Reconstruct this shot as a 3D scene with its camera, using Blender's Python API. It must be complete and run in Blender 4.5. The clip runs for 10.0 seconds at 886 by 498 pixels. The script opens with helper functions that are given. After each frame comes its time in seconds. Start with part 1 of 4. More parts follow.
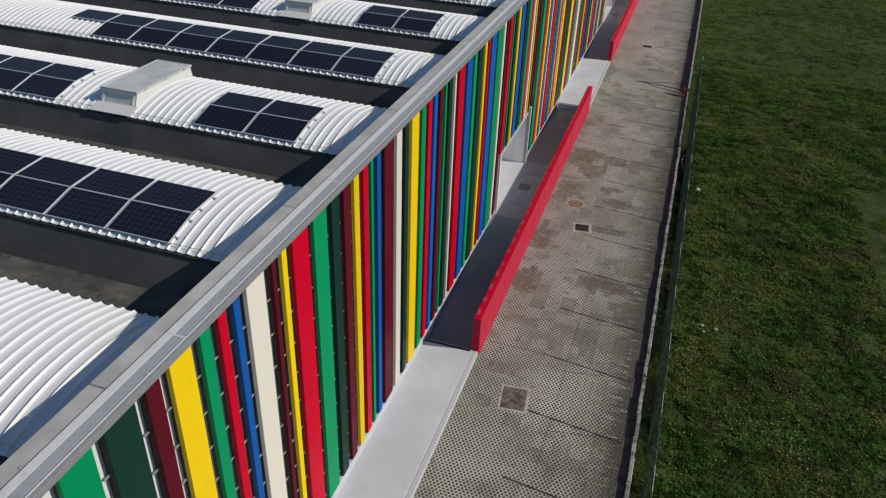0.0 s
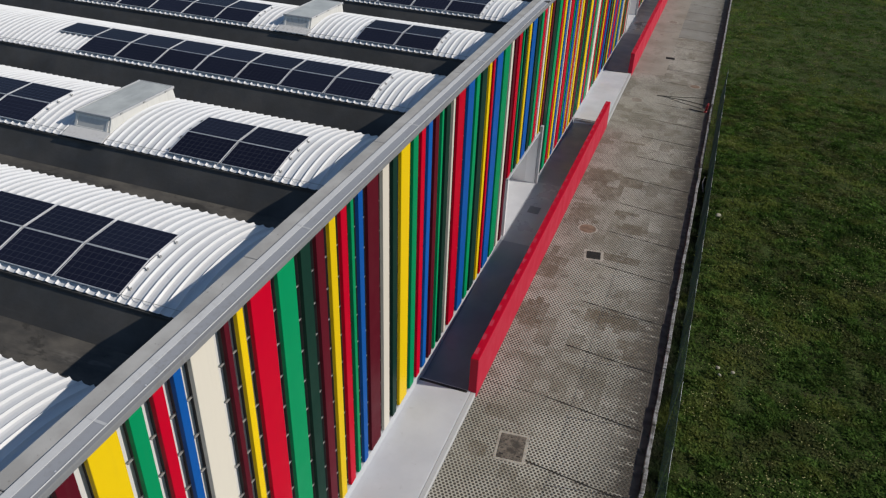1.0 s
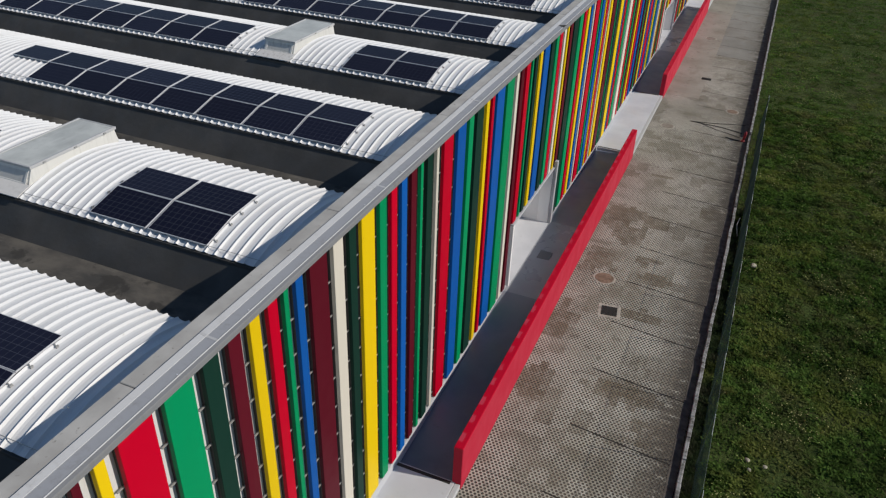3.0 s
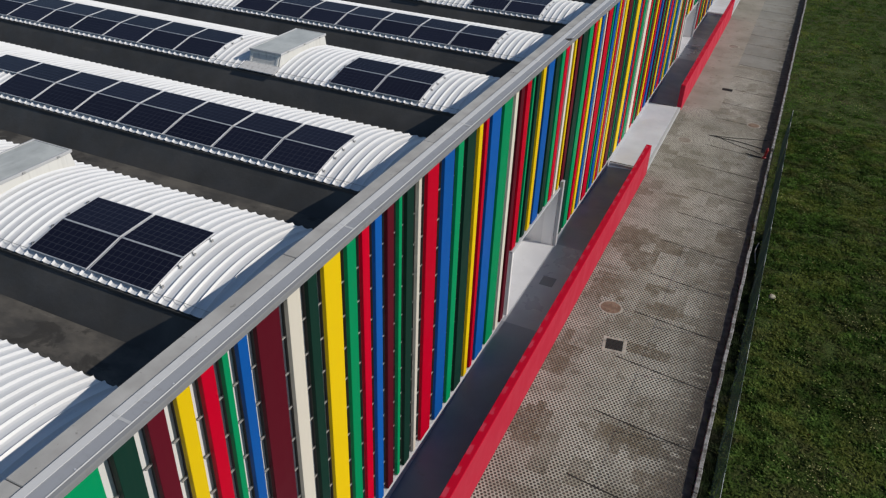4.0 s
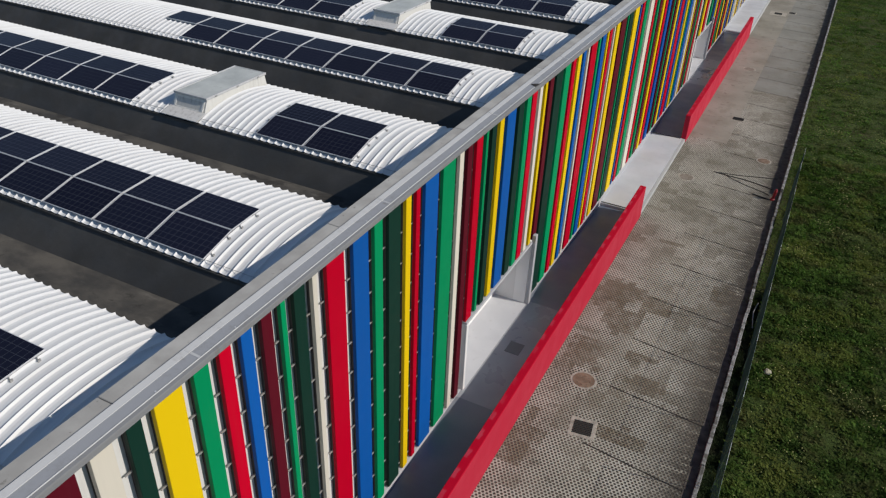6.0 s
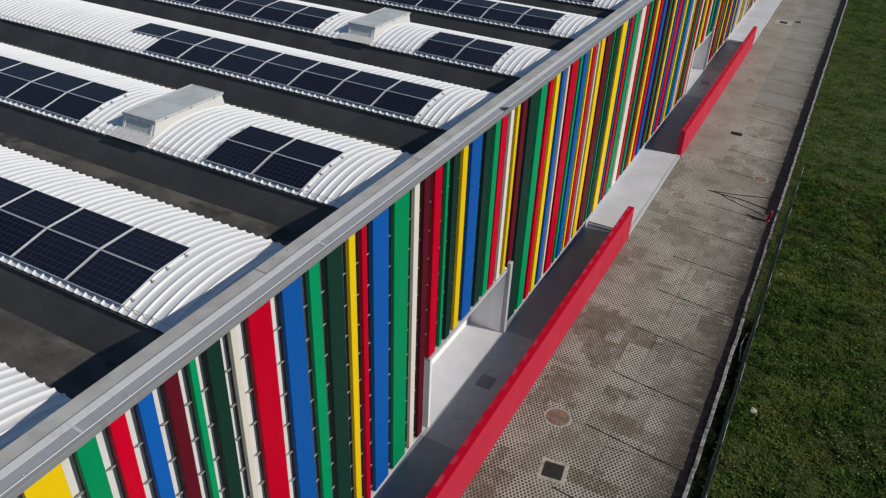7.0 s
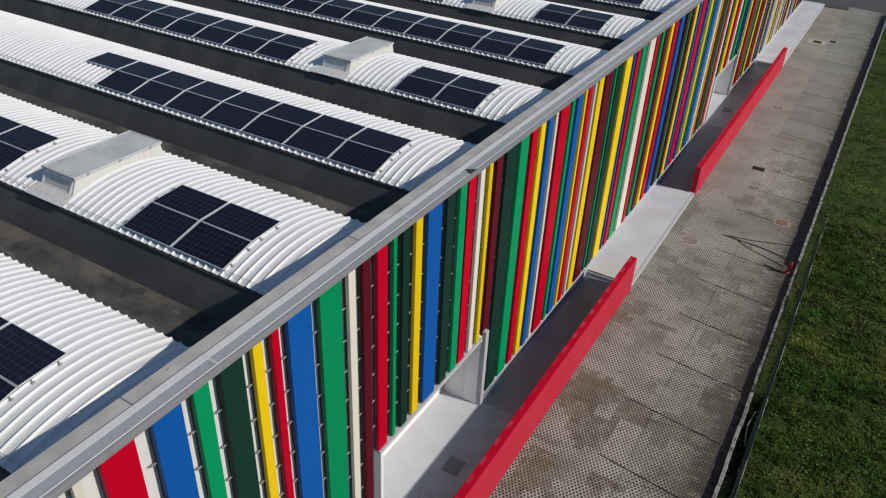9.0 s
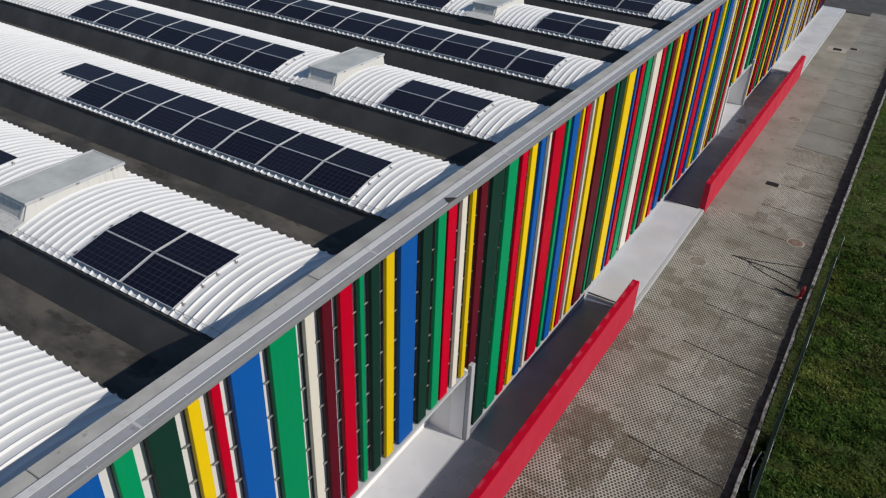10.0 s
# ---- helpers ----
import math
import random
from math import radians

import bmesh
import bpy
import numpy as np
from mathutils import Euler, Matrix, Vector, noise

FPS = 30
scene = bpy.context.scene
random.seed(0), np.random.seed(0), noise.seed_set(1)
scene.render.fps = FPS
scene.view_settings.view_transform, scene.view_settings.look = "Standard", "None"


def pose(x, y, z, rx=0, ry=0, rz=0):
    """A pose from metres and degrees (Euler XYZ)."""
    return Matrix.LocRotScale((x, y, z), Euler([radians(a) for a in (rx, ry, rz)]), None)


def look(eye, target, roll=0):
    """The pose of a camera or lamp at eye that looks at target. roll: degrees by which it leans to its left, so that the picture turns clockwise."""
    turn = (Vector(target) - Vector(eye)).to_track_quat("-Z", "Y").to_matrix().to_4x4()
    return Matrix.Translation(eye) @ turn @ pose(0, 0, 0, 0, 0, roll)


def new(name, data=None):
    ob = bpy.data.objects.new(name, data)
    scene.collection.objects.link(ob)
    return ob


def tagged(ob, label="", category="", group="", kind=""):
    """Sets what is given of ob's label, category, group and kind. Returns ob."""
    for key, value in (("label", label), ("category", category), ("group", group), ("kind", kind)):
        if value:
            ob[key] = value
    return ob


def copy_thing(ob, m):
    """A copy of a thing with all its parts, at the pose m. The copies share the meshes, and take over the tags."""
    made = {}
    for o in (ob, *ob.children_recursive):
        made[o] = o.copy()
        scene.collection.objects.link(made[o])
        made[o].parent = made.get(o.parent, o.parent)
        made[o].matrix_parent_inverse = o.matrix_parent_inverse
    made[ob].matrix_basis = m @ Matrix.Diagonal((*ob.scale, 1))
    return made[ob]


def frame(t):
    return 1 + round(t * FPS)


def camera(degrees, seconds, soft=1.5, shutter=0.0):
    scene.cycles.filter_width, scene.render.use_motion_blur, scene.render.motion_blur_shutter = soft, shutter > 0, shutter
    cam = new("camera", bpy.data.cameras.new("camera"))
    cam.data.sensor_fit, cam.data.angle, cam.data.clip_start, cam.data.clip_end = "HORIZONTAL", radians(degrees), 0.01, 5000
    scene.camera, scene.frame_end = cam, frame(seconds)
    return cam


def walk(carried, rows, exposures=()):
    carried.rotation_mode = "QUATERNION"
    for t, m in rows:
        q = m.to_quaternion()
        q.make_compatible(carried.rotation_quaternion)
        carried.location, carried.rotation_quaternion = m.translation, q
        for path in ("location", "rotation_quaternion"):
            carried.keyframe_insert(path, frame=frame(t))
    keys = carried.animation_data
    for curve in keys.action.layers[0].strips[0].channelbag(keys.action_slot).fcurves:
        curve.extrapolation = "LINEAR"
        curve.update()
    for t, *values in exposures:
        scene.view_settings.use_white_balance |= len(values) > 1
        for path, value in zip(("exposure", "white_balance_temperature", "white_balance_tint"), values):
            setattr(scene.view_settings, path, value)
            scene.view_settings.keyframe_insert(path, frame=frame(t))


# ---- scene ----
cam = camera(61.0, 10.0, soft=1.25)
PATH = [
    (0, (0.429, 0.503, 17.793), (-0.064, 2.123, 16.73), 2.6),
    (0.5, (0.53, 1.573, 17.817), (0.007, 3.185, 16.755), 2.5),
    (1, (0.615, 2.693, 17.88), (0.063, 4.295, 16.817), 2.5),
    (1.5, (0.702, 3.734, 17.877), (0.137, 5.332, 16.815), 2.5),
    (2, (0.649, 4.835, 17.826), (0.07, 6.426, 16.762), 2.5),
    (2.5, (0.574, 5.856, 17.753), (-0.033, 7.439, 16.692), 2.4),
    (4, (0.522, 9.236, 17.603), (-0.158, 10.787, 16.538), 2.5),
    (4.5, (0.549, 10.345, 17.619), (-0.151, 11.885, 16.552), 2.6),
    (5, (0.692, 11.523, 17.698), (-0.029, 13.052, 16.63), 2.7),
    (5.5, (0.884, 12.604, 17.832), (0.154, 14.13, 16.765), 2.6),
    (7, (1.652, 15.742, 18.091), (0.889, 17.253, 17.026), 2.7),
    (7.5, (1.723, 16.685, 18.194), (0.949, 18.19, 17.128), 2.8),
    (8, (1.668, 17.703, 18.329), (0.877, 19.197, 17.261), 2.9),
    (8.5, (1.642, 18.641, 18.42), (0.832, 20.126, 17.353), 2.8),
    (9, (1.643, 19.674, 18.458), (0.814, 21.147, 17.39), 2.8),
    (9.5, (1.614, 20.602, 18.457), (0.766, 22.065, 17.389), 2.7),
    (10, (1.606, 21.581, 18.427), (0.74, 23.032, 17.357), 2.7),
]
walk(cam, [(t, look(eye, target, roll)) for t, eye, target, roll in PATH])


# ---- light ----
SUN_UP, SUN_SIDE = 34.5, 10.5          # degrees above the ground; degrees from +x towards +y
sun_way = Vector((math.cos(radians(SUN_UP)) * math.cos(radians(SUN_SIDE)),
                  math.cos(radians(SUN_UP)) * math.sin(radians(SUN_SIDE)), math.sin(radians(SUN_UP))))
world = bpy.data.worlds.new("sky")
scene.world = world
world.use_nodes = True
wn = world.node_tree.nodes
wn.clear()
w_out, w_bg, w_sky = wn.new("ShaderNodeOutputWorld"), wn.new("ShaderNodeBackground"), wn.new("ShaderNodeTexSky")
w_sky.sky_type, w_sky.sun_disc = "NISHITA", False
w_sky.sun_elevation, w_sky.sun_rotation = radians(SUN_UP), radians(90 - SUN_SIDE)
w_sky.air_density, w_sky.dust_density, w_sky.ozone_density = 1.0, 0.0, 1.8
w_bg.inputs["Strength"].default_value = 0.09
world.node_tree.links.new(w_sky.outputs[0], w_bg.inputs["Color"])
world.node_tree.links.new(w_bg.outputs[0], w_out.inputs["Surface"])
sun = new("sun", bpy.data.lights.new("sun", "SUN"))
sun.data.energy, sun.data.angle, sun.data.color = 4.0, radians(0.53), (1.0, 0.925, 0.825)
sun.matrix_world = look(Vector((0, 40, 10)) + sun_way * 60, (0, 40, 10))
scene.view_settings.exposure = 0.0


# ---- materials ----
def mat(name, base, rough=0.6, metal=0.0, spec=0.5):
    m = bpy.data.materials.new(name)
    m.use_nodes = True
    b = m.node_tree.nodes["Principled BSDF"]
    b.inputs["Base Color"].default_value = (*base, 1)
    b.inputs["Roughness"].default_value = rough
    b.inputs["Metallic"].default_value = metal
    b.inputs["Specular IOR Level"].default_value = spec
    return m


class Net:
    """Short ways to add and join the nodes of a material."""

    def __init__(self, m):
        self.t, self.b = m.node_tree, m.node_tree.nodes["Principled BSDF"]

    def put(self, socket, v):
        if hasattr(v, "links"):
            self.t.links.new(v, socket)
        else:
            socket.default_value = v

    def pos(self):
        return self.t.nodes.new("ShaderNodeNewGeometry").outputs["Position"]

    def local(self):
        return self.t.nodes.new("ShaderNodeTexCoord").outputs["Object"]

    def rand(self):
        return self.t.nodes.new("ShaderNodeObjectInfo").outputs["Random"]

    def island(self):
        return self.t.nodes.new("ShaderNodeNewGeometry").outputs["Random Per Island"]

    def scale(self, v, s):
        n = self.t.nodes.new("ShaderNodeMapping")
        self.put(n.inputs["Vector"], v)
        n.inputs["Scale"].default_value = s
        return n.outputs[0]

    def noise(self, v, size, detail=4.0, rough=0.55, distort=0.0):
        n = self.t.nodes.new("ShaderNodeTexNoise")
        self.put(n.inputs["Vector"], v)
        n.inputs["Scale"].default_value, n.inputs["Detail"].default_value = size, detail
        n.inputs["Roughness"].default_value, n.inputs["Distortion"].default_value = rough, distort
        return n.outputs["Fac"]

    def math(self, op, a, b=0.0, c=0.0, clamp=False):
        n = self.t.nodes.new("ShaderNodeMath")
        n.operation, n.use_clamp = op, clamp
        for k, v in enumerate((a, b, c)):
            self.put(n.inputs[k], v)
        return n.outputs[0]

    def vec(self, op, a, b=(0, 0, 0)):
        n = self.t.nodes.new("ShaderNodeVectorMath")
        n.operation = op
        self.put(n.inputs[0], a)
        self.put(n.inputs[1], b)
        return n.outputs["Value"] if op == "LENGTH" else n.outputs["Vector"]

    def step(self, v, lo, hi, a=0.0, b=1.0):
        n = self.t.nodes.new("ShaderNodeMapRange")
        n.interpolation_type = "SMOOTHSTEP"
        for k, x in enumerate((v, lo, hi, a, b)):
            self.put(n.inputs[k], x)
        return n.outputs[0]

    def mix(self, f, a, b, mode="MIX"):
        n = self.t.nodes.new("ShaderNodeMix")
        n.data_type, n.blend_type = "RGBA", mode
        self.put(n.inputs[0], f)
        for k, v in ((6, a), (7, b)):
            self.put(n.inputs[k], (*v, 1) if isinstance(v, tuple) and len(v) == 3 else v)
        return n.outputs[2]

    def sep(self, v):
        n = self.t.nodes.new("ShaderNodeSeparateXYZ")
        self.put(n.inputs[0], v)
        return n.outputs

    def base(self, v):
        self.put(self.b.inputs["Base Color"], v)

    def rough(self, v):
        self.put(self.b.inputs["Roughness"], v)

    def bump(self, h, depth, strength=1.0):
        n = self.t.nodes.new("ShaderNodeBump")
        n.inputs["Distance"].default_value, n.inputs["Strength"].default_value = depth, strength
        self.put(n.inputs["Height"], h)
        self.put(self.b.inputs["Normal"], n.outputs[0])


def painted(name, base, rough=0.42, dirt=0.06, dirt_tone=(0.12, 0.10, 0.08)):
    """Coated sheet metal: a faint mottling, rain streaks and dust."""
    m = mat(name, base, rough, 0, 0.05)
    n = Net(m)
    p = n.pos()
    streak = n.noise(n.scale(p, (6, 6, 0.35)), 1.6, 5)
    cloud = n.noise(p, 0.7, 3)
    f = n.math("MULTIPLY", n.step(streak, 0.45, 0.85), n.step(cloud, 0.35, 0.8))
    c = n.mix(n.math("MULTIPLY", f, dirt * 2.0), base, dirt_tone)
    tone = n.step(n.rand(), 0, 1, 0.90, 1.06)
    n.base(n.mix(1.0, c, n.vec("MULTIPLY", (1, 1, 1), tone), "MULTIPLY"))
    n.rough(n.step(cloud, 0.3, 0.7, rough - 0.08, rough + 0.12))
    n.bump(n.noise(p, 3.0, 2), 0.004, 0.35)
    return m


SLAT = {
    "G": ("green", painted("slat_green", (0.001, 0.225, 0.085))),
    "D": ("dark green", painted("slat_dark_green", (0.007, 0.032, 0.023))),
    "M": ("maroon", painted("slat_maroon", (0.088, 0.006, 0.014))),
    "Y": ("yellow", painted("slat_yellow", (0.68, 0.465, 0.005))),
    "R": ("red", painted("slat_red", (0.45, 0.0005, 0.017))),
    "B": ("blue", painted("slat_blue", (0.005, 0.082, 0.33))),
    "W": ("cream white", painted("slat_white", (0.59, 0.55, 0.475))),
}

m_wall = painted("white_render", (0.55, 0.55, 0.54), 0.8, 0.15)
m_lining = painted("white_recess_lining", (0.70, 0.70, 0.695), 0.6, 0.03)
m_trim = painted("light_grey_metal_trim", (0.42, 0.43, 0.45), 0.45, 0.2)
m_cap_light = painted("bright_metal_cap", (0.44, 0.445, 0.45), 0.4, 0.2)
m_cap = painted("grey_metal_cap", (0.285, 0.295, 0.315), 0.4, 0.3)
m_cap_lip = painted("dull_zinc_lip", (0.185, 0.19, 0.20), 0.5, 0.3)
m_red_wall = painted("red_parapet_paint", (0.435, 0.022, 0.047), 0.45, 0.10)
n = Net(m_red_wall)
p = n.pos()
old = n.b.inputs["Base Color"].links[0].from_socket
px, py, pz = n.sep(p)[0:3]
top = n.step(pz, 1.615, 1.635)
# deeper red on top: the weaker sun on that face is put into the colour
c = n.mix(top, old, (0.40, 0.003, 0.020))
# pale dabs at even steps along the inner edge of the top
beat = n.math("ADD", n.math("DIVIDE", py, 0.86), n.math("MULTIPLY", n.noise(p, 0.8, 3), 0.7))
dab = n.step(n.math("ABSOLUTE", n.math("SUBTRACT", n.math("FRACT", beat), 0.5)), 0.16, 0.26, 1.0, 0.0)
rim = n.math("ADD", px, n.math("MULTIPLY", n.math("SUBTRACT", n.noise(p, 5, 3), 0.5), 0.16))
dab = n.math("MULTIPLY", n.math("MULTIPLY", dab, n.step(rim, -4.50, -4.46, 1.0, 0.0)), top)
dab = n.math("MULTIPLY", dab, n.step(n.noise(n.scale(p, (1, 0.4, 1)), 0.9, 3), 0.38, 0.56, 0.25, 1.0))
c = n.mix(n.math("MULTIPLY", dab, 0.48), c, (0.47, 0.075, 0.115))
n.base(n.mix(n.step(n.noise(p, 5, 4), 0.6, 0.75, 0, 0.35), c, (0.29, 0.008, 0.028)))
m_carrier = mat("dark_carrier_steel", (0.050, 0.047, 0.048), 0.7, 0, 0.2)
m_alu = mat("anodised_aluminium", (0.60, 0.61, 0.63), 0.45, 0.25)
m_rail = mat("galvanised_rail", (0.23, 0.225, 0.215), 0.6, 0.0)

m_coping = mat("weathered_concrete_coping", (0.30, 0.28, 0.24), 0.9)
n = Net(m_coping)
p = n.pos()
c = n.mix(n.step(n.noise(p, 1.2, 5), 0.35, 0.7), (0.31, 0.30, 0.28), (0.42, 0.41, 0.385))
c = n.mix(n.step(n.noise(p, 9, 4), 0.64, 0.74, 0, 0.6), c, (0.13, 0.12, 0.105))
n.base(c)
n.bump(n.noise(p, 40, 3), 0.004, 0.5)

m_floor_paint = mat("pale_grey_painted_concrete", (0.50, 0.50, 0.50), 0.55)
n = Net(m_floor_paint)
p = n.pos()
c = n.mix(n.step(n.noise(p, 0.6, 4), 0.35, 0.7), (0.455, 0.465, 0.49), (0.52, 0.53, 0.555))
c = n.mix(n.step(n.noise(p, 5, 5), 0.6, 0.8, 0, 0.35), c, (0.28, 0.27, 0.25))
n.base(c)
n.rough(n.step(n.noise(p, 1.4, 3), 0.3, 0.7, 0.35, 0.65))
n.bump(n.noise(p, 30, 3), 0.003, 0.3)

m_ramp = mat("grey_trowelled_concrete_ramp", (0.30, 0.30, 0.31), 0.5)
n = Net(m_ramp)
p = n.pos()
# the blue of the skylit shade behind the red wall is in this base
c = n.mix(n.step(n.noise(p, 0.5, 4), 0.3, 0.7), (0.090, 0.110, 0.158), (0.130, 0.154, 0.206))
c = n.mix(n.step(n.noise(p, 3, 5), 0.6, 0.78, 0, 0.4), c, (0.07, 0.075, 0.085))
for yc in (33.9, 69.85):        # paler towards both entrances: reflection of the white recesses painted in
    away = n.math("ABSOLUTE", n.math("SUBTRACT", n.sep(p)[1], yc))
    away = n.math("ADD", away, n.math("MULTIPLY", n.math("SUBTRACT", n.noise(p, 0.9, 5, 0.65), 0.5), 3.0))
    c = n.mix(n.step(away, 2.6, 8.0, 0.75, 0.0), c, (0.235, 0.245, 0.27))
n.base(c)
n.rough(n.step(n.noise(p, 1.1, 3), 0.3, 0.7, 0.30, 0.46))

# The ramp's concrete again, lightened to hold the sheen of the white recess.
m_landing = mat("landing_concrete_with_sheen", (0.22, 0.23, 0.25), 0.5)
n = Net(m_landing)
p = n.pos()
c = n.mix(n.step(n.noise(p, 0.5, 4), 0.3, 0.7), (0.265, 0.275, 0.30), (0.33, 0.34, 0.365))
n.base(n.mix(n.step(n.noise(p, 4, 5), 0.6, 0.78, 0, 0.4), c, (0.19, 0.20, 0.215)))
n.rough(n.step(n.noise(p, 1.1, 3), 0.3, 0.7, 0.24, 0.40))

# Roof sheets.
m_sheet = mat("white_coated_roof_sheet", (0.74, 0.745, 0.75), 0.45)
n = Net(m_sheet)
p = n.pos()
c = n.mix(n.step(n.noise(n.scale(p, (3, 0.4, 1)), 1.5, 4), 0.4, 0.8), (0.625, 0.632, 0.635), (0.555, 0.557, 0.555))
c = n.mix(n.step(n.noise(p, 7, 5), 0.66, 0.8, 0, 0.5), c, (0.35, 0.33, 0.29))
n.base(c)

m_membrane = mat("dark_bitumen_membrane", (0.045, 0.045, 0.045), 0.75)
n = Net(m_membrane)
p = n.pos()
c = n.mix(n.step(n.noise(p, 0.7, 5), 0.35, 0.75), (0.040, 0.040, 0.038), (0.068, 0.066, 0.062))
c = n.mix(n.step(n.noise(n.scale(p, (0.5, 4, 4)), 1.2, 4), 0.6, 0.8, 0, 0.5), c, (0.092, 0.086, 0.076))
n.base(c)
n.rough(n.step(n.noise(p, 2, 3), 0.3, 0.7, 0.6, 0.85))
n.bump(n.noise(p, 12, 4), 0.01, 0.4)

m_valley = mat("dusty_valley_membrane", (0.13, 0.115, 0.095), 0.85)
n = Net(m_valley)
p = n.pos()
c = n.mix(n.step(n.noise(n.scale(p, (0.6, 1, 1)), 1.1, 6, 0.65), 0.35, 0.68), (0.040, 0.038, 0.035), (0.098, 0.089, 0.075))
c = n.mix(n.step(n.noise(n.scale(p, (0.9, 1.3, 1)), 1.0, 5, 0.65, 0.4), 0.54, 0.62, 0, 0.8), c, (0.024, 0.022, 0.019))
c = n.mix(n.step(n.noise(n.scale(p, (0.5, 1.6, 1)), 1.3, 5, 0.7), 0.60, 0.72, 0, 0.6), c, (0.14, 0.13, 0.115))
n.base(c)
n.bump(n.noise(p, 10, 4), 0.008, 0.4)

# Solar cells: ten by six square cells with thin pale lines.
m_cells = mat("monocrystalline_cells", (0.010, 0.012, 0.024), 0.25, 0, 0.05)
n = Net(m_cells)
sx, sy, sz = n.sep(n.local())[0:3]
gx = n.math("ABSOLUTE", n.math("SUBTRACT", n.math("FRACT", n.math("DIVIDE", sx, 0.1585)), 0.5))
gy = n.math("ABSOLUTE", n.math("SUBTRACT", n.math("FRACT", n.math("DIVIDE", sy, 0.1585)), 0.5))
line = n.math("MAXIMUM", n.step(gx, 0.462, 0.482), n.step(gy, 0.462, 0.482))
tone = n.mix(n.rand(), (0.0075, 0.0085, 0.018), (0.012, 0.014, 0.028))
n.base(n.mix(n.math("MULTIPLY", line, 0.36), tone, (0.10, 0.11, 0.14)))
m_clamp = mat("steel_clamp", (0.35, 0.35, 0.34), 0.5, 0.5)

m_lid = mat("milky_skylight_glazing", (0.34, 0.37, 0.36), 0.34, 0, 0.5)
n = Net(m_lid)
p = n.pos()
c = n.mix(n.step(n.noise(p, 1.3, 5), 0.3, 0.75), (0.38, 0.39, 0.365), (0.52, 0.53, 0.495))
c = n.mix(n.step(n.noise(n.scale(p, (4, 0.5, 1)), 1.2, 4), 0.5, 0.75, 0, 0.4), c, (0.58, 0.585, 0.56))
n.base(n.mix(n.step(n.noise(p, 6, 5), 0.55, 0.8, 0, 0.5), c, (0.28, 0.27, 0.24)))
m_curb = painted("cream_skylight_kerb", (0.60, 0.595, 0.565), 0.6, 0.3)
m_apron = painted("pale_sheet_apron", (0.58, 0.57, 0.55), 0.6, 0.5)
m_curb_front = painted("grey_skylight_flap", (0.56, 0.55, 0.52), 0.6, 0.5)


SPILLS = ((-3.4, 39.9, 1.0, 1.3), (-2.9, 38.2, 0.8, 0.9), (-3.6, 35.4, 0.7, 0.9), (-3.9, 30.4, 0.5, 1.2),
          (-3.9, 26.6, 0.6, 1.1), (-0.8, 27.3, 1.2, 0.6), (0.6, 25.8, 0.7, 0.8), (0.55, 42.0, 0.65, 0.7),
          (-1.0, 32.1, 0.9, 0.4), (-1.05, 34.9, 0.5, 0.5), (1.0, 38.5, 0.45, 1.3), (-1.7, 36.3, 0.5, 0.4),
          (-1.8, 39.8, 0.6, 0.6), (-4.1, 44.7, 0.4, 0.6), (-2.2, 45.2, 0.5, 0.3))


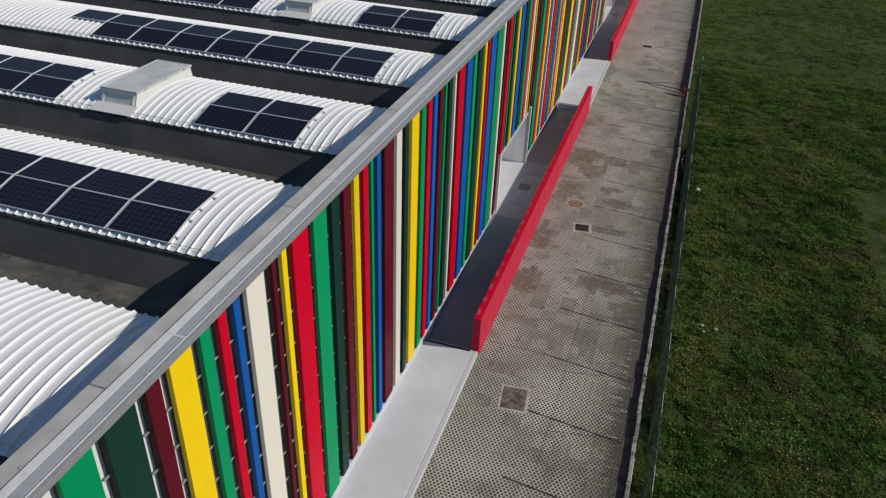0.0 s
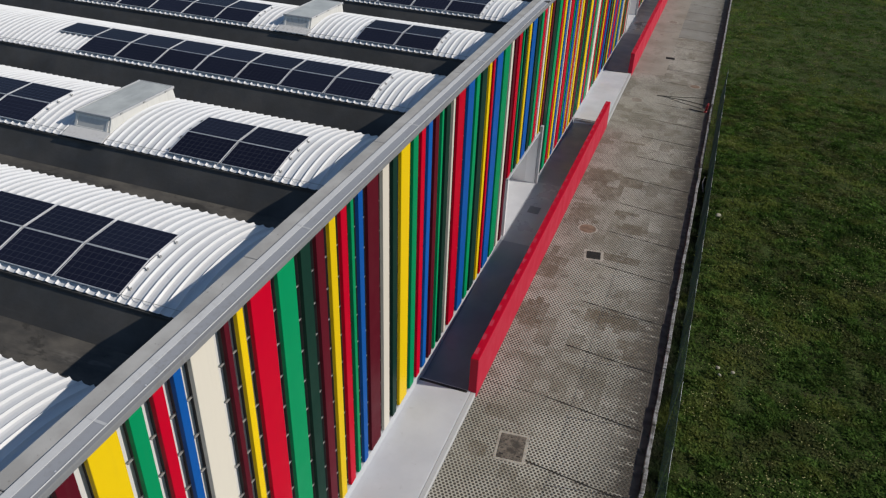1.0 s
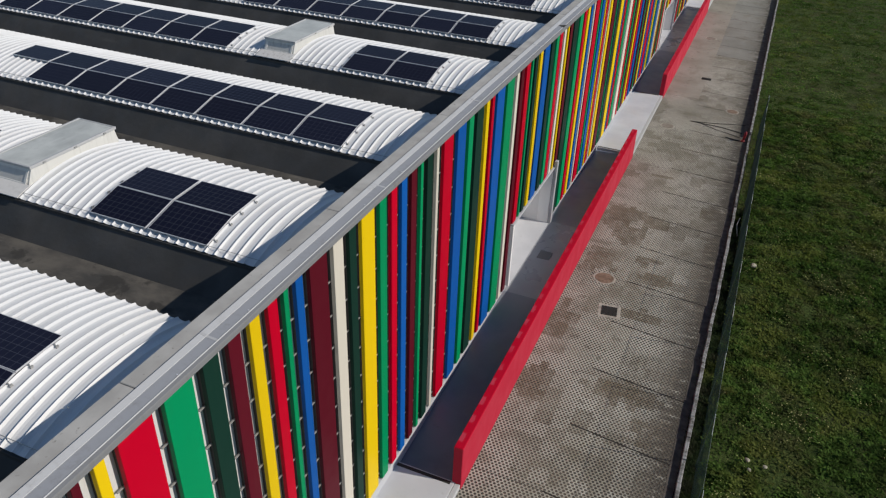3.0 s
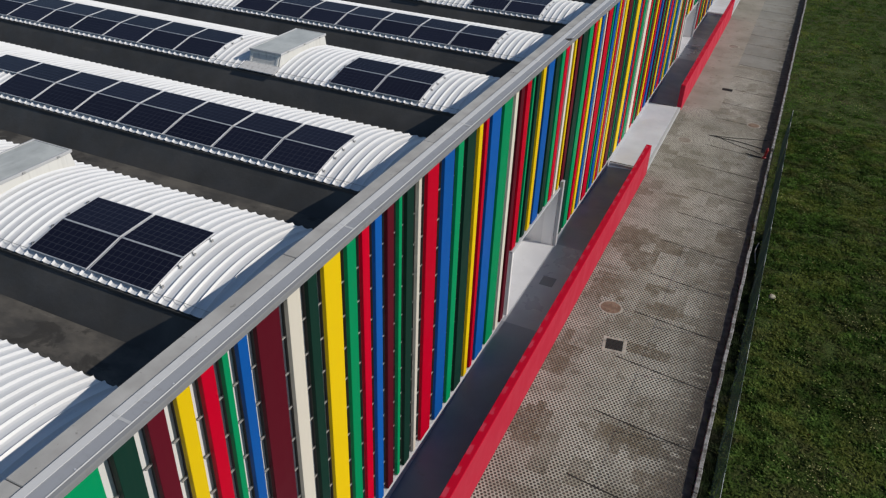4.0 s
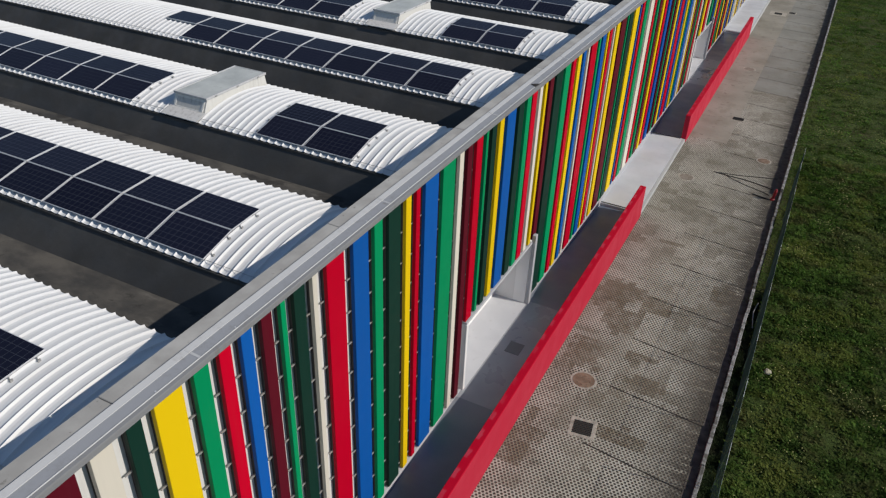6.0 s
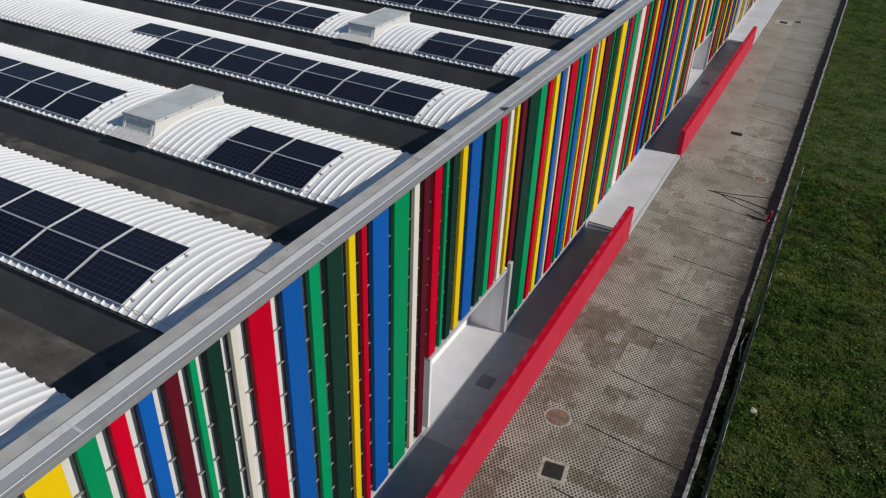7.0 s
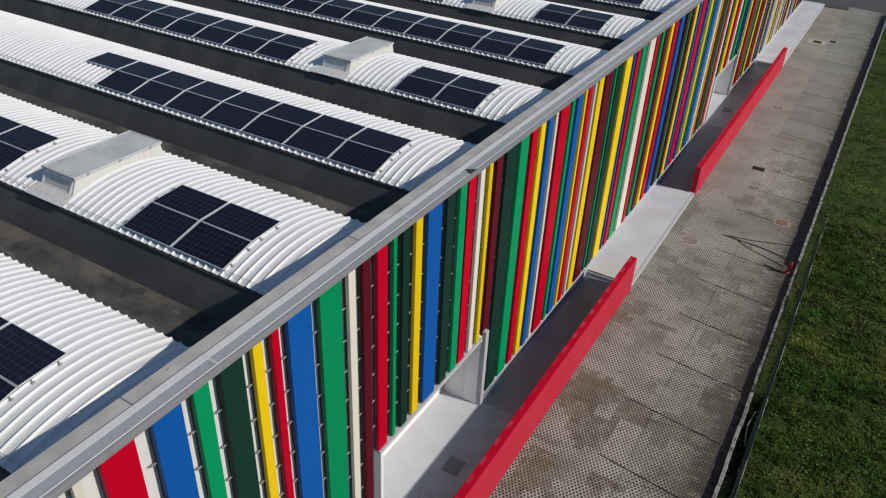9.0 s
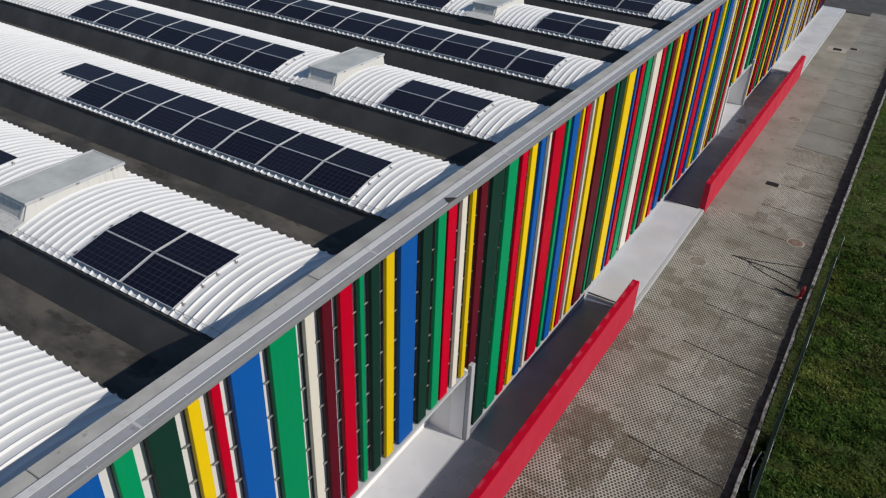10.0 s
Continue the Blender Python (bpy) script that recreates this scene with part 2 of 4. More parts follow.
def paving(name, holes, tint=(1, 1, 1)):
    """Worn concrete; with holes: rows of small staggered openings, coloured dark."""
    m = mat(name, (0.27, 0.25, 0.22), 0.9)
    n = Net(m)
    p = n.pos()
    big = n.noise(p, 0.35, 5)
    c = n.mix(n.step(big, 0.3, 0.7), (0.325, 0.308, 0.255), (0.44, 0.42, 0.36))
    c = n.mix(1.0, c, tint, "MULTIPLY")
    tone = n.step(n.rand(), 0, 1, 0.95, 1.05)
    c = n.mix(1.0, c, n.vec("MULTIPLY", (1, 1, 1), tone), "MULTIPLY")
    stain = n.math("MULTIPLY", n.step(n.noise(n.scale(p, (1, 0.7, 1)), 0.8, 6, 0.7), 0.48, 0.66),
                   n.step(n.noise(p, 0.21, 3), 0.38, 0.56))
    c = n.mix(n.math("MULTIPLY", stain, 0.4), c, (0.125, 0.105, 0.066))
    # square blocks of the casting hold the dirt unevenly
    cell = n.vec("FLOOR", n.vec("MULTIPLY", n.vec("ADD", p, (2.10, 0, 0)), (1 / 0.59, 1 / 0.604, 0)))
    white = n.t.nodes.new("ShaderNodeTexWhiteNoise")
    white.noise_dimensions = "3D"
    n.put(white.inputs["Vector"], cell)
    block = n.math("MULTIPLY", n.step(white.outputs["Value"], 0.15, 0.8), n.step(n.noise(p, 0.27, 3), 0.42, 0.54))
    block = n.math("MULTIPLY", block, n.step(n.noise(p, 2.4, 4), 0.25, 0.6, 0.5, 1.0))
    c = n.mix(n.math("MULTIPLY", block, 0.58 if holes else 0.10), c, (0.130, 0.108, 0.068))
    # brown spills that have soaked in block by block
    if holes:
        q = n.vec("FLOOR", n.vec("MULTIPLY", p, (1 / 0.295, 1 / 0.302, 0)))
        q = n.vec("MULTIPLY", n.vec("ADD", q, (0.5, 0.5, 0)), (0.295, 0.302, 0))
        fray = n.math("MULTIPLY", n.math("SUBTRACT", n.noise(q, 1.3, 4, 0.7), 0.5), 3.0)
        fray = n.math("ADD", fray, n.math("MULTIPLY", n.math("SUBTRACT", n.noise(p, 3.1, 5, 0.7), 0.5), 0.8))
        soak = 0.0
        for x, y, rx, ry in SPILLS:
            d = n.vec("LENGTH", n.vec("MULTIPLY", n.vec("SUBTRACT", q, (x, y, 0)), (1 / rx, 1 / ry, 0)))
            soak = n.math("MAXIMUM", soak, n.step(n.math("ADD", d, fray), 0.92, 1.12, 1.0, 0.0))
        soak = n.math("MULTIPLY", soak, n.step(n.noise(p, 3.1, 5, 0.7), 0.3, 0.62, 0.35, 1.0))
        c = n.mix(n.math("MULTIPLY", soak, 0.86), c, (0.132, 0.102, 0.060))
    spots = n.noise(n.vec("ADD", p, (0, 0, 4)), 2.3, 4, 0.6)
    c = n.mix(n.step(spots, 0.60, 0.68, 0, 0.5), c, (0.105, 0.088, 0.062))
    c = n.mix(n.step(n.noise(p, 14, 4), 0.58, 0.75, 0, 0.5), c, (0.15, 0.135, 0.115))
    # moss and mud washed against the kerb
    comb = n.noise(n.scale(p, (0.9, 3.2, 1) if holes else (1.6, 0.8, 1)), 1.5, 6, 0.7)
    edge = n.math("MULTIPLY", n.step(n.sep(p)[0], -0.6, 1.35), n.step(comb, 0.34, 0.50))
    c = n.mix(n.math("MULTIPLY", edge, 0.9 if holes else 0.6), c, (0.070, 0.060, 0.045))
    teeth = n.math("ADD", n.sep(p)[0], n.math("MULTIPLY", n.math("SUBTRACT", comb, 0.5), 2.2))
    c = n.mix(n.step(teeth, 0.62, 1.05, 0.0, 0.8), c, (0.052, 0.046, 0.036))
    h = n.noise(p, 60, 3)
    if holes:
        w = n.vec("MULTIPLY", p, (1 / 0.130, 1 / 0.2, 0))
        d = []
        for off in ((0, 0, 0), (0.5, 0.5, 0)):
            q = n.vec("FRACTION", n.vec("ADD", w, off))
            q = n.vec("MULTIPLY", n.vec("SUBTRACT", q, (0.5, 0.5, 0)), (0.130, 0.2, 0))
            d.append(n.vec("LENGTH", q))
        near = n.math("MINIMUM", d[0], d[1])
        near = n.math("ADD", near, n.math("MULTIPLY", n.math("SUBTRACT", n.noise(p, 9, 2), 0.5), 0.016))
        hole = n.step(near, 0.030, 0.052, 1.0, 0.0)
        fill = n.mix(n.step(n.noise(p, 0.6, 4), 0.4, 0.65), (0.040, 0.035, 0.028), (0.080, 0.068, 0.054))
        c = n.mix(hole, c, fill)
        h = n.math("SUBTRACT", n.math("MULTIPLY", h, 0.1), hole)
        n.bump(h, 0.02, 0.6)
    else:
        n.bump(h, 0.004, 0.4)
    n.base(c)
    return m


m_paving = paving("perforated_concrete_paving", True)
m_concrete = paving("plain_concrete_paving", False, (0.50, 0.515, 0.54))
m_trowelled = paving("trowelled_beige_concrete", False, (0.61, 0.595, 0.59))
# Dirt in the paving joints; also stands for shade in gaps and drain pits.
m_joint = mat("joint_dirt_and_gap_shade", (0.024, 0.021, 0.018), 0.95)
# Mottled dark brown; the kerb's shadow on the paving is put into this colour.
m_kerb_shade = mat("kerb_shade_strip", (0.07, 0.06, 0.052), 0.95)
n = Net(m_kerb_shade)
n.base(n.mix(n.step(n.noise(n.pos(), 3, 5), 0.35, 0.65), (0.045, 0.038, 0.033), (0.095, 0.082, 0.07)))
m_kerb = mat("weathered_concrete_kerb", (0.42, 0.40, 0.36), 0.9)
n = Net(m_kerb)
p = n.pos()
c = n.mix(n.step(n.noise(p, 2.6, 7, 0.75), 0.42, 0.60), (0.27, 0.268, 0.265), (0.085, 0.08, 0.07))
n.base(c)
n.bump(n.noise(p, 30, 4), 0.006, 0.5)
m_iron = mat("rusty_cast_iron", (0.07, 0.05, 0.04), 0.8, 0.2)
n = Net(m_iron)
n.base(n.mix(n.step(n.noise(n.pos(), 4, 5), 0.35, 0.7), (0.15, 0.10, 0.068), (0.24, 0.165, 0.115)))
m_iron_grey = mat("dusty_cast_iron", (0.18, 0.15, 0.12), 0.85)
n = Net(m_iron_grey)
n.base(n.mix(n.step(n.noise(n.pos(), 4, 5), 0.35, 0.7), (0.15, 0.125, 0.10), (0.25, 0.215, 0.175)))
m_mud = mat("muddy_plate", (0.14, 0.12, 0.10), 0.9)
n = Net(m_mud)
p = n.pos()
c = n.mix(n.step(n.noise(p, 3, 5, 0.7), 0.40, 0.60), (0.050, 0.042, 0.034), (0.15, 0.125, 0.10))
n.base(n.mix(n.step(n.noise(p, 11, 4), 0.56, 0.64), c, (0.045, 0.038, 0.030)))
m_plate = mat("grey_steel_plate", (0.15, 0.155, 0.165), 0.6, 0.2)
m_grate = mat("dark_iron_grating", (0.028, 0.026, 0.024), 0.7, 0.3)
m_collar = mat("pale_concrete_collar", (0.42, 0.38, 0.32), 0.9)
n = Net(m_collar)
n.base(n.mix(n.step(n.noise(n.pos(), 5, 5), 0.4, 0.7), (0.36, 0.33, 0.28), (0.22, 0.20, 0.17)))
m_asphalt = mat("dark_asphalt", (0.05, 0.05, 0.05), 0.9)
n = Net(m_asphalt)
n.base(n.mix(n.step(n.noise(n.pos(), 0.8, 5), 0.3, 0.7), (0.040, 0.040, 0.042), (0.065, 0.063, 0.060)))

m_soil = mat("field_soil_and_turf", (0.05, 0.06, 0.025), 1.0, 0, 0.1)
n = Net(m_soil)
p = n.pos()
c = n.mix(n.step(n.noise(p, 0.12, 5), 0.35, 0.65), (0.042, 0.062, 0.017), (0.058, 0.080, 0.024))
c = n.mix(n.step(n.noise(p, 0.5, 5), 0.55, 0.72), c, (0.060, 0.056, 0.026))
c = n.mix(n.step(n.noise(p, 0.30, 5, 0.6), 0.47, 0.66, 0, 0.55), c, (0.050, 0.044, 0.022))
c = n.mix(n.step(n.noise(p, 9, 5, 0.75), 0.40, 0.62), n.mix(1.0, c, (0.78, 0.80, 0.78), "MULTIPLY"), n.mix(1.0, c, (1.2, 1.2, 1.1), "MULTIPLY"))
n.base(c)
n.bump(n.noise(p, 8, 5, 0.7), 0.1, 1.0)


def leafy(name, dark, light, dry):
    m = mat(name, dark, 0.8, 0, 0.06)
    n = Net(m)
    p = n.pos()
    c = n.mix(n.step(n.island(), 0, 1, 0.15, 0.85), dark, light)
    tone = n.math("MULTIPLY", n.step(n.noise(p, 0.9, 4, 0.6), 0.30, 0.72, 0.65, 1.3), n.step(n.noise(p, 2.6, 3), 0.35, 0.65, 0.62, 1.35))
    c = n.mix(1.0, c, n.vec("MULTIPLY", (1, 1, 1), tone), "MULTIPLY")
    c = n.mix(n.step(n.noise(p, 0.55, 5, 0.65), 0.47, 0.62, 0, 0.7), c, dry)
    c = n.mix(n.step(n.noise(n.vec("ADD", p, (5, 77, 0)), 0.38, 5, 0.6), 0.50, 0.62, 0, 0.55), c, n.mix(1.0, c, (0.45, 0.52, 0.5), "MULTIPLY"))
    c = n.mix(n.step(n.noise(n.vec("ADD", p, (31, 7, 0)), 0.42, 5, 0.65), 0.50, 0.64, 0, 0.75), c, (0.185, 0.200, 0.052))
    c = n.mix(n.step(n.noise(p, 0.10, 3), 0.35, 0.65), n.mix(1.0, c, (0.62, 0.70, 0.6), "MULTIPLY"), c)
    n.base(c)
    # thin leaves let some of the sun through
    through_leaf, both = n.t.nodes.new("ShaderNodeBsdfTranslucent"), n.t.nodes.new("ShaderNodeMixShader")
    n.put(through_leaf.inputs["Color"], n.mix(1.0, c, (1.0, 1.25, 0.6), "MULTIPLY"))
    both.inputs[0].default_value = 0.38
    n.t.links.new(n.b.outputs[0], both.inputs[1])
    n.t.links.new(through_leaf.outputs[0], both.inputs[2])
    n.t.links.new(both.outputs[0], n.t.nodes["Material Output"].inputs["Surface"])
    return m


m_grass = leafy("meadow_grass", (0.062, 0.110, 0.024), (0.094, 0.162, 0.036), (0.112, 0.122, 0.046))
m_grass_near = leafy("deep_meadow_grass", (0.059, 0.102, 0.023), (0.107, 0.172, 0.038), (0.136, 0.126, 0.055))
m_weed = leafy("dark_weeds", (0.030, 0.044, 0.022), (0.060, 0.080, 0.036), (0.070, 0.064, 0.044))
m_dry = mat("dry_straw", (0.26, 0.23, 0.09), 0.8)
m_stone = mat("pale_limestone", (0.40, 0.38, 0.34), 0.9)
n = Net(m_stone)
n.base(n.mix(n.step(n.noise(n.pos(), 12, 4), 0.4, 0.65), (0.36, 0.335, 0.25), (0.18, 0.165, 0.12)))
m_dark_soil = mat("very_dark_soil", (0.02, 0.018, 0.014), 0.95, 0, 0.08)
n = Net(m_dark_soil)
n.base(n.mix(n.step(n.noise(n.pos(), 5, 5), 0.35, 0.65), (0.012, 0.013, 0.009), (0.028, 0.028, 0.018)))
m_flower = mat("yellow_petals", (0.34, 0.33, 0.12), 0.8)
m_fence = painted("green_fence_coating", (0.062, 0.092, 0.076), 0.6, 0.2)
m_fence_worn = mat("worn_fence_coating", (0.16, 0.21, 0.185), 0.5)
m_fence_top = mat("bare_galvanised_wire", (0.50, 0.55, 0.53), 0.5, 0.0)
m_red_plastic = mat("faded_red_plastic", (0.27, 0.014, 0.020), 0.5)
m_cable = mat("black_cable", (0.02, 0.02, 0.02), 0.7)


# ---- mesh helpers ----
def box(bm, x0, x1, y0, y1, z0, z1):
    v = [bm.verts.new(c) for c in ((x0, y0, z0), (x1, y0, z0), (x1, y1, z0), (x0, y1, z0),
                                   (x0, y0, z1), (x1, y0, z1), (x1, y1, z1), (x0, y1, z1))]
    for f in ((3, 2, 1, 0), (4, 5, 6, 7), (0, 1, 5, 4), (1, 2, 6, 5), (2, 3, 7, 6), (3, 0, 4, 7)):
        bm.faces.new([v[k] for k in f])


def soft_box(bm, x0, x1, y0, y1, z0, z1, r):
    """A box with its edges chamfered by r."""
    b = bmesh.new()
    box(b, x0, x1, y0, y1, z0, z1)
    bmesh.ops.bevel(b, geom=list(b.edges), offset=r, segments=1, affect="EDGES", profile=0.5)
    me = bpy.data.meshes.new("tmp")
    b.to_mesh(me)
    b.free()
    bm.from_mesh(me)
    bpy.data.meshes.remove(me)


def prism(bm, outline, axis, a, b):
    """Extrudes a closed outline of pairs along axis ('x' or 'y') from a to b."""
    def at(u, v, s):
        return (u, s, v) if axis == "y" else (s, u, v)
    lo = [bm.verts.new(at(u, v, a)) for u, v in outline]
    hi = [bm.verts.new(at(u, v, b)) for u, v in outline]
    k = len(outline)
    for i in range(k):
        bm.faces.new((lo[i], lo[(i + 1) % k], hi[(i + 1) % k], hi[i]))
    bm.faces.new(lo[::-1])
    bm.faces.new(hi)
    bmesh.ops.recalc_face_normals(bm, faces=list(bm.faces))


def rod(bm, a, b, r, sides=6):
    a, b = Vector(a), Vector(b)
    q = (b - a).to_track_quat("Z", "Y")
    rings = []
    for c in (a, b):
        rings.append([bm.verts.new(c + q @ Vector((r * math.cos(k * math.tau / sides), r * math.sin(k * math.tau / sides), 0)))
                      for k in range(sides)])
    for k in range(sides):
        bm.faces.new((rings[0][k], rings[0][(k + 1) % sides], rings[1][(k + 1) % sides], rings[1][k]))
    bm.faces.new(rings[0][::-1])
    bm.faces.new(rings[1])


def disc(bm, x, y, z0, z1, r, sides=28):
    lo = [bm.verts.new((x + r * math.cos(k * math.tau / sides), y + r * math.sin(k * math.tau / sides), z0)) for k in range(sides)]
    hi = [bm.verts.new((c.co.x, c.co.y, z1)) for c in lo]
    for k in range(sides):
        bm.faces.new((lo[k], lo[(k + 1) % sides], hi[(k + 1) % sides], hi[k]))
    bm.faces.new(hi)


def mesh_of(name, bm, material, smooth=False):
    me = bpy.data.meshes.new(name)
    bm.to_mesh(me)
    bm.free()
    me.materials.append(material)
    if smooth:
        me.polygons.foreach_set("use_smooth", [True] * len(me.polygons))
    return me


def part(name, bm, material, parent, label="", smooth=False):
    ob = new(name, mesh_of(name, bm, material, smooth))
    ob.parent = parent
    return tagged(ob, label)


def piece(name, me, parent, place=(0, 0, 0)):
    ob = new(name, me)
    ob.parent = parent
    ob.location = place
    return ob


def thing(name, label, category, group="", kind="", place=(0, 0, 0)):
    ob = new(name)
    ob.location = place
    return tagged(ob, label, category, group, kind)


def solid(name, bm, material, label, category, kind="structure", smooth=False):
    ob = new(name, mesh_of(name, bm, material, smooth))
    return tagged(ob, label, category, "", kind)


# ---- plan ----
FRONT = -6.36                   # face of the coloured slats
BACK = -6.548                   # wall behind them
NEAR_END, FAR_END = -8.0, 106.4  # ends of the building along y
LEFT_END = -42.0
TOP = 9.93                      # top of the parapet
RAMPS = ((21.2, 46.9), (57.3, 83.0))
DOORS = ((31.15, 36.67), (67.05, 72.65))
LANDING, SLAB = 0.50, 0.20
DOOR_TOP = 3.25

# ---- ground ----
def field(x, y):
    """Height of the meadow, which lies a little above the yard and climbs with it."""
    rise = min(max((y - 22) / 20, 0), 1)
    lip = min(max((x - 2.05) / 1.6, 0), 1)
    return -0.02 + 0.24 * rise * rise * (3 - 2 * rise) + 0.08 * lip + 0.05 * noise.noise(Vector((x * 0.35, y * 0.35, 1))) * lip


def ground_height(x, y):
    if x < 1.60:
        return -0.60
    if x < 2.0 and y < 43:
        return -0.12
    return field(x, y)


bm = bmesh.new()
gx = [-700, -200, -60, -10, 1.59, 1.61, 1.78, 1.96, 2.06, 2.4] + [3 + i for i in range(22)] + [28, 34, 45, 65, 110, 250, 700]
gy = [-700, -250, -90, -40, -14] + [-6 + 1.5 * i for i in range(78)] + [118, 135, 170, 260, 420, 760]
grid = [[bm.verts.new((x, y, ground_height(x, y))) for x in gx] for y in gy]
for r0, r1 in zip(grid, grid[1:]):
    for k in range(len(gx) - 1):
        bm.faces.new((r0[k], r0[k + 1], r1[k + 1], r1[k]))
solid("ground", bm, m_soil, "open ground under the whole place", "ground")

bm = bmesh.new()
box(bm, -4.6, 1.44, -14, 107.5, -0.28, -0.012)
solid("pavement", bm, m_joint, "worn pale concrete yard with stains and joints", "pavement")
bm = bmesh.new()
box(bm, -60, 1.9, 107.52, 121, -0.28, -0.02)
solid("road", bm, m_asphalt, "dark asphalt lane past the end of the building", "road")

# ---- building shell ----
bm = bmesh.new()
y = NEAR_END
for a, b in DOORS:
    box(bm, BACK - 0.30, BACK, y, a, 0.0, TOP - 0.25)
    box(bm, BACK - 0.30, BACK, a, b, DOOR_TOP, TOP - 0.25)
    y = b
box(bm, BACK - 0.30, BACK, y, FAR_END, 0.0, TOP - 0.25)
solid("wall_front", bm, m_wall, "white rendered wall behind the coloured slats", "wall")
bm = bmesh.new()
box(bm, LEFT_END, BACK - 0.30, FAR_END - 0.3, FAR_END, 0, TOP - 0.3)
solid("wall_far", bm, m_wall, "plain white end wall", "wall")
bm = bmesh.new()
box(bm, LEFT_END, BACK - 0.30, NEAR_END, NEAR_END + 0.3, 0, TOP - 0.3)
solid("wall_near", bm, m_wall, "plain white end wall", "wall")
bm = bmesh.new()
box(bm, LEFT_END - 0.3, LEFT_END, NEAR_END, FAR_END, 0, TOP - 0.3)
solid("wall_rear", bm, m_wall, "plain white rear wall", "wall")

# Parapet: a concrete upstand with its coping stones, and the metal cap over the slats.
bm = bmesh.new()
box(bm, -6.93, BACK - 0.302, NEAR_END, FAR_END, 7.9, TOP - 0.12)
parapet = solid("parapet", bm, m_coping, "long concrete parapet with weathered coping stones", "parapet")

cap = thing("metal_cap", "grey folded metal cap over the slats", "cap", kind="structure")
bm = bmesh.new()
prism(bm, [(-6.600, 9.965), (-6.475, 9.947), (-6.475, 9.70), (-6.600, 9.70)], "y", NEAR_END, FAR_END)
part("cap_flange", bm, m_cap_light, cap, "bright flange of the metal cap")
bm = bmesh.new()
prism(bm, [(-6.474, 9.935), (-6.265, 9.925), (-6.265, 9.80), (-6.474, 9.80)], "y", NEAR_END, FAR_END)
part("cap_channel", bm, m_cap, cap)
bm = bmesh.new()
prism(bm, [(-6.264, 9.93), (-6.260, 9.938), (-6.252, 9.938), (-6.248, 9.93), (-6.248, 9.80), (-6.264, 9.80)], "y", NEAR_END, FAR_END)
part("cap_bead", bm, m_cap_light, cap, "bright folded bead")
bm = bmesh.new()
prism(bm, [(-6.247, 9.922), (-6.190, 9.908), (-6.183, 9.88), (-6.183, 9.79), (-6.247, 9.79)], "y", NEAR_END, FAR_END)
part("cap_lip", bm, m_cap_lip, cap, "dull zinc-grey outer lip")

for i in range(-3, 16):
    bm = bmesh.new()
    yy = 12.88 + 5.945 * i + 1.4
    prism(bm, [(-6.597, 9.969), (-6.477, 9.951), (-6.477, 9.942), (-6.597, 9.95)], "y", yy, yy + 0.05)
    prism(bm, [(-6.472, 9.939), (-6.267, 9.929), (-6.267, 9.92), (-6.472, 9.93)], "y", yy, yy + 0.05)
    part("cap_seam", bm, m_cap_light, cap)
    for dy in (-0.9, 0.9):
        bm = bmesh.new()
        disc(bm, -6.29, yy + dy, 9.92, 9.936, 0.014, 8)
        part("cap_screw", bm, m_alu, cap)

# One lifted joint in the cap: a thin dark wedge stands for its shaded gap.
bm = bmesh.new()
prism(bm, [(-6.45, 35.02), (-6.22, 34.86), (-6.20, 35.22)], "x", 9.0, 9.006)
for v in bm.verts:
    v.co = Vector((v.co.y, v.co.z, v.co.x + 0.938))
bmesh.ops.recalc_face_normals(bm, faces=list(bm.faces))
part("open_joint", bm, m_joint, cap, "dark plate standing for the shaded gap of a lifted joint")

# Roof deck under the vaults.
bm = bmesh.new()
box(bm, LEFT_END, -6.932, NEAR_END + 0.3, FAR_END - 0.3, 7.9, 8.15)
solid("roof", bm, m_membrane, "dark flat roof deck between barrel vaults", "roof")

# ---- barrel vaults ----
PITCH, SPAN, RISE, EAVE = 5.765, 3.67, 0.34, 8.88
FIRST = 23.35
ARC_R = (SPAN * SPAN / 4 + RISE * RISE) / (2 * RISE)


def arc(y):
    """Height of the vault over its eave at y from the near eave."""
    u = y - SPAN / 2
    return math.sqrt(max(ARC_R * ARC_R - u * u, 0)) - (ARC_R - RISE)


def vault_sheet(x0, x1):
    bm = bmesh.new()
    rib = 0.255
    prof = ((0.0, 0.050), (0.007, 0.022), (0.022, 0.007), (0.075, 0.001), (0.165, 0.001), (0.215, 0.012), (0.240, 0.035))
    xs = []
    k = 0
    while x1 - k * rib > x0:
        xs += [(x1 - k * rib - u, h) for u, h in prof]
        k += 1
    rows = []
    steps = 16
    for s in range(steps + 1):
        y = SPAN * s / steps
        u = y - SPAN / 2
        nz, ny = math.sqrt(max(ARC_R * ARC_R - u * u, 0)) / ARC_R, u / ARC_R
        rows.append([bm.verts.new((x, y + ny * h, arc(y) + nz * h)) for x, h in xs])
    for s in range(steps):
        for k in range(len(xs) - 1):
            bm.faces.new((rows[s][k], rows[s + 1][k], rows[s + 1][k + 1], rows[s][k + 1]))
    return bm


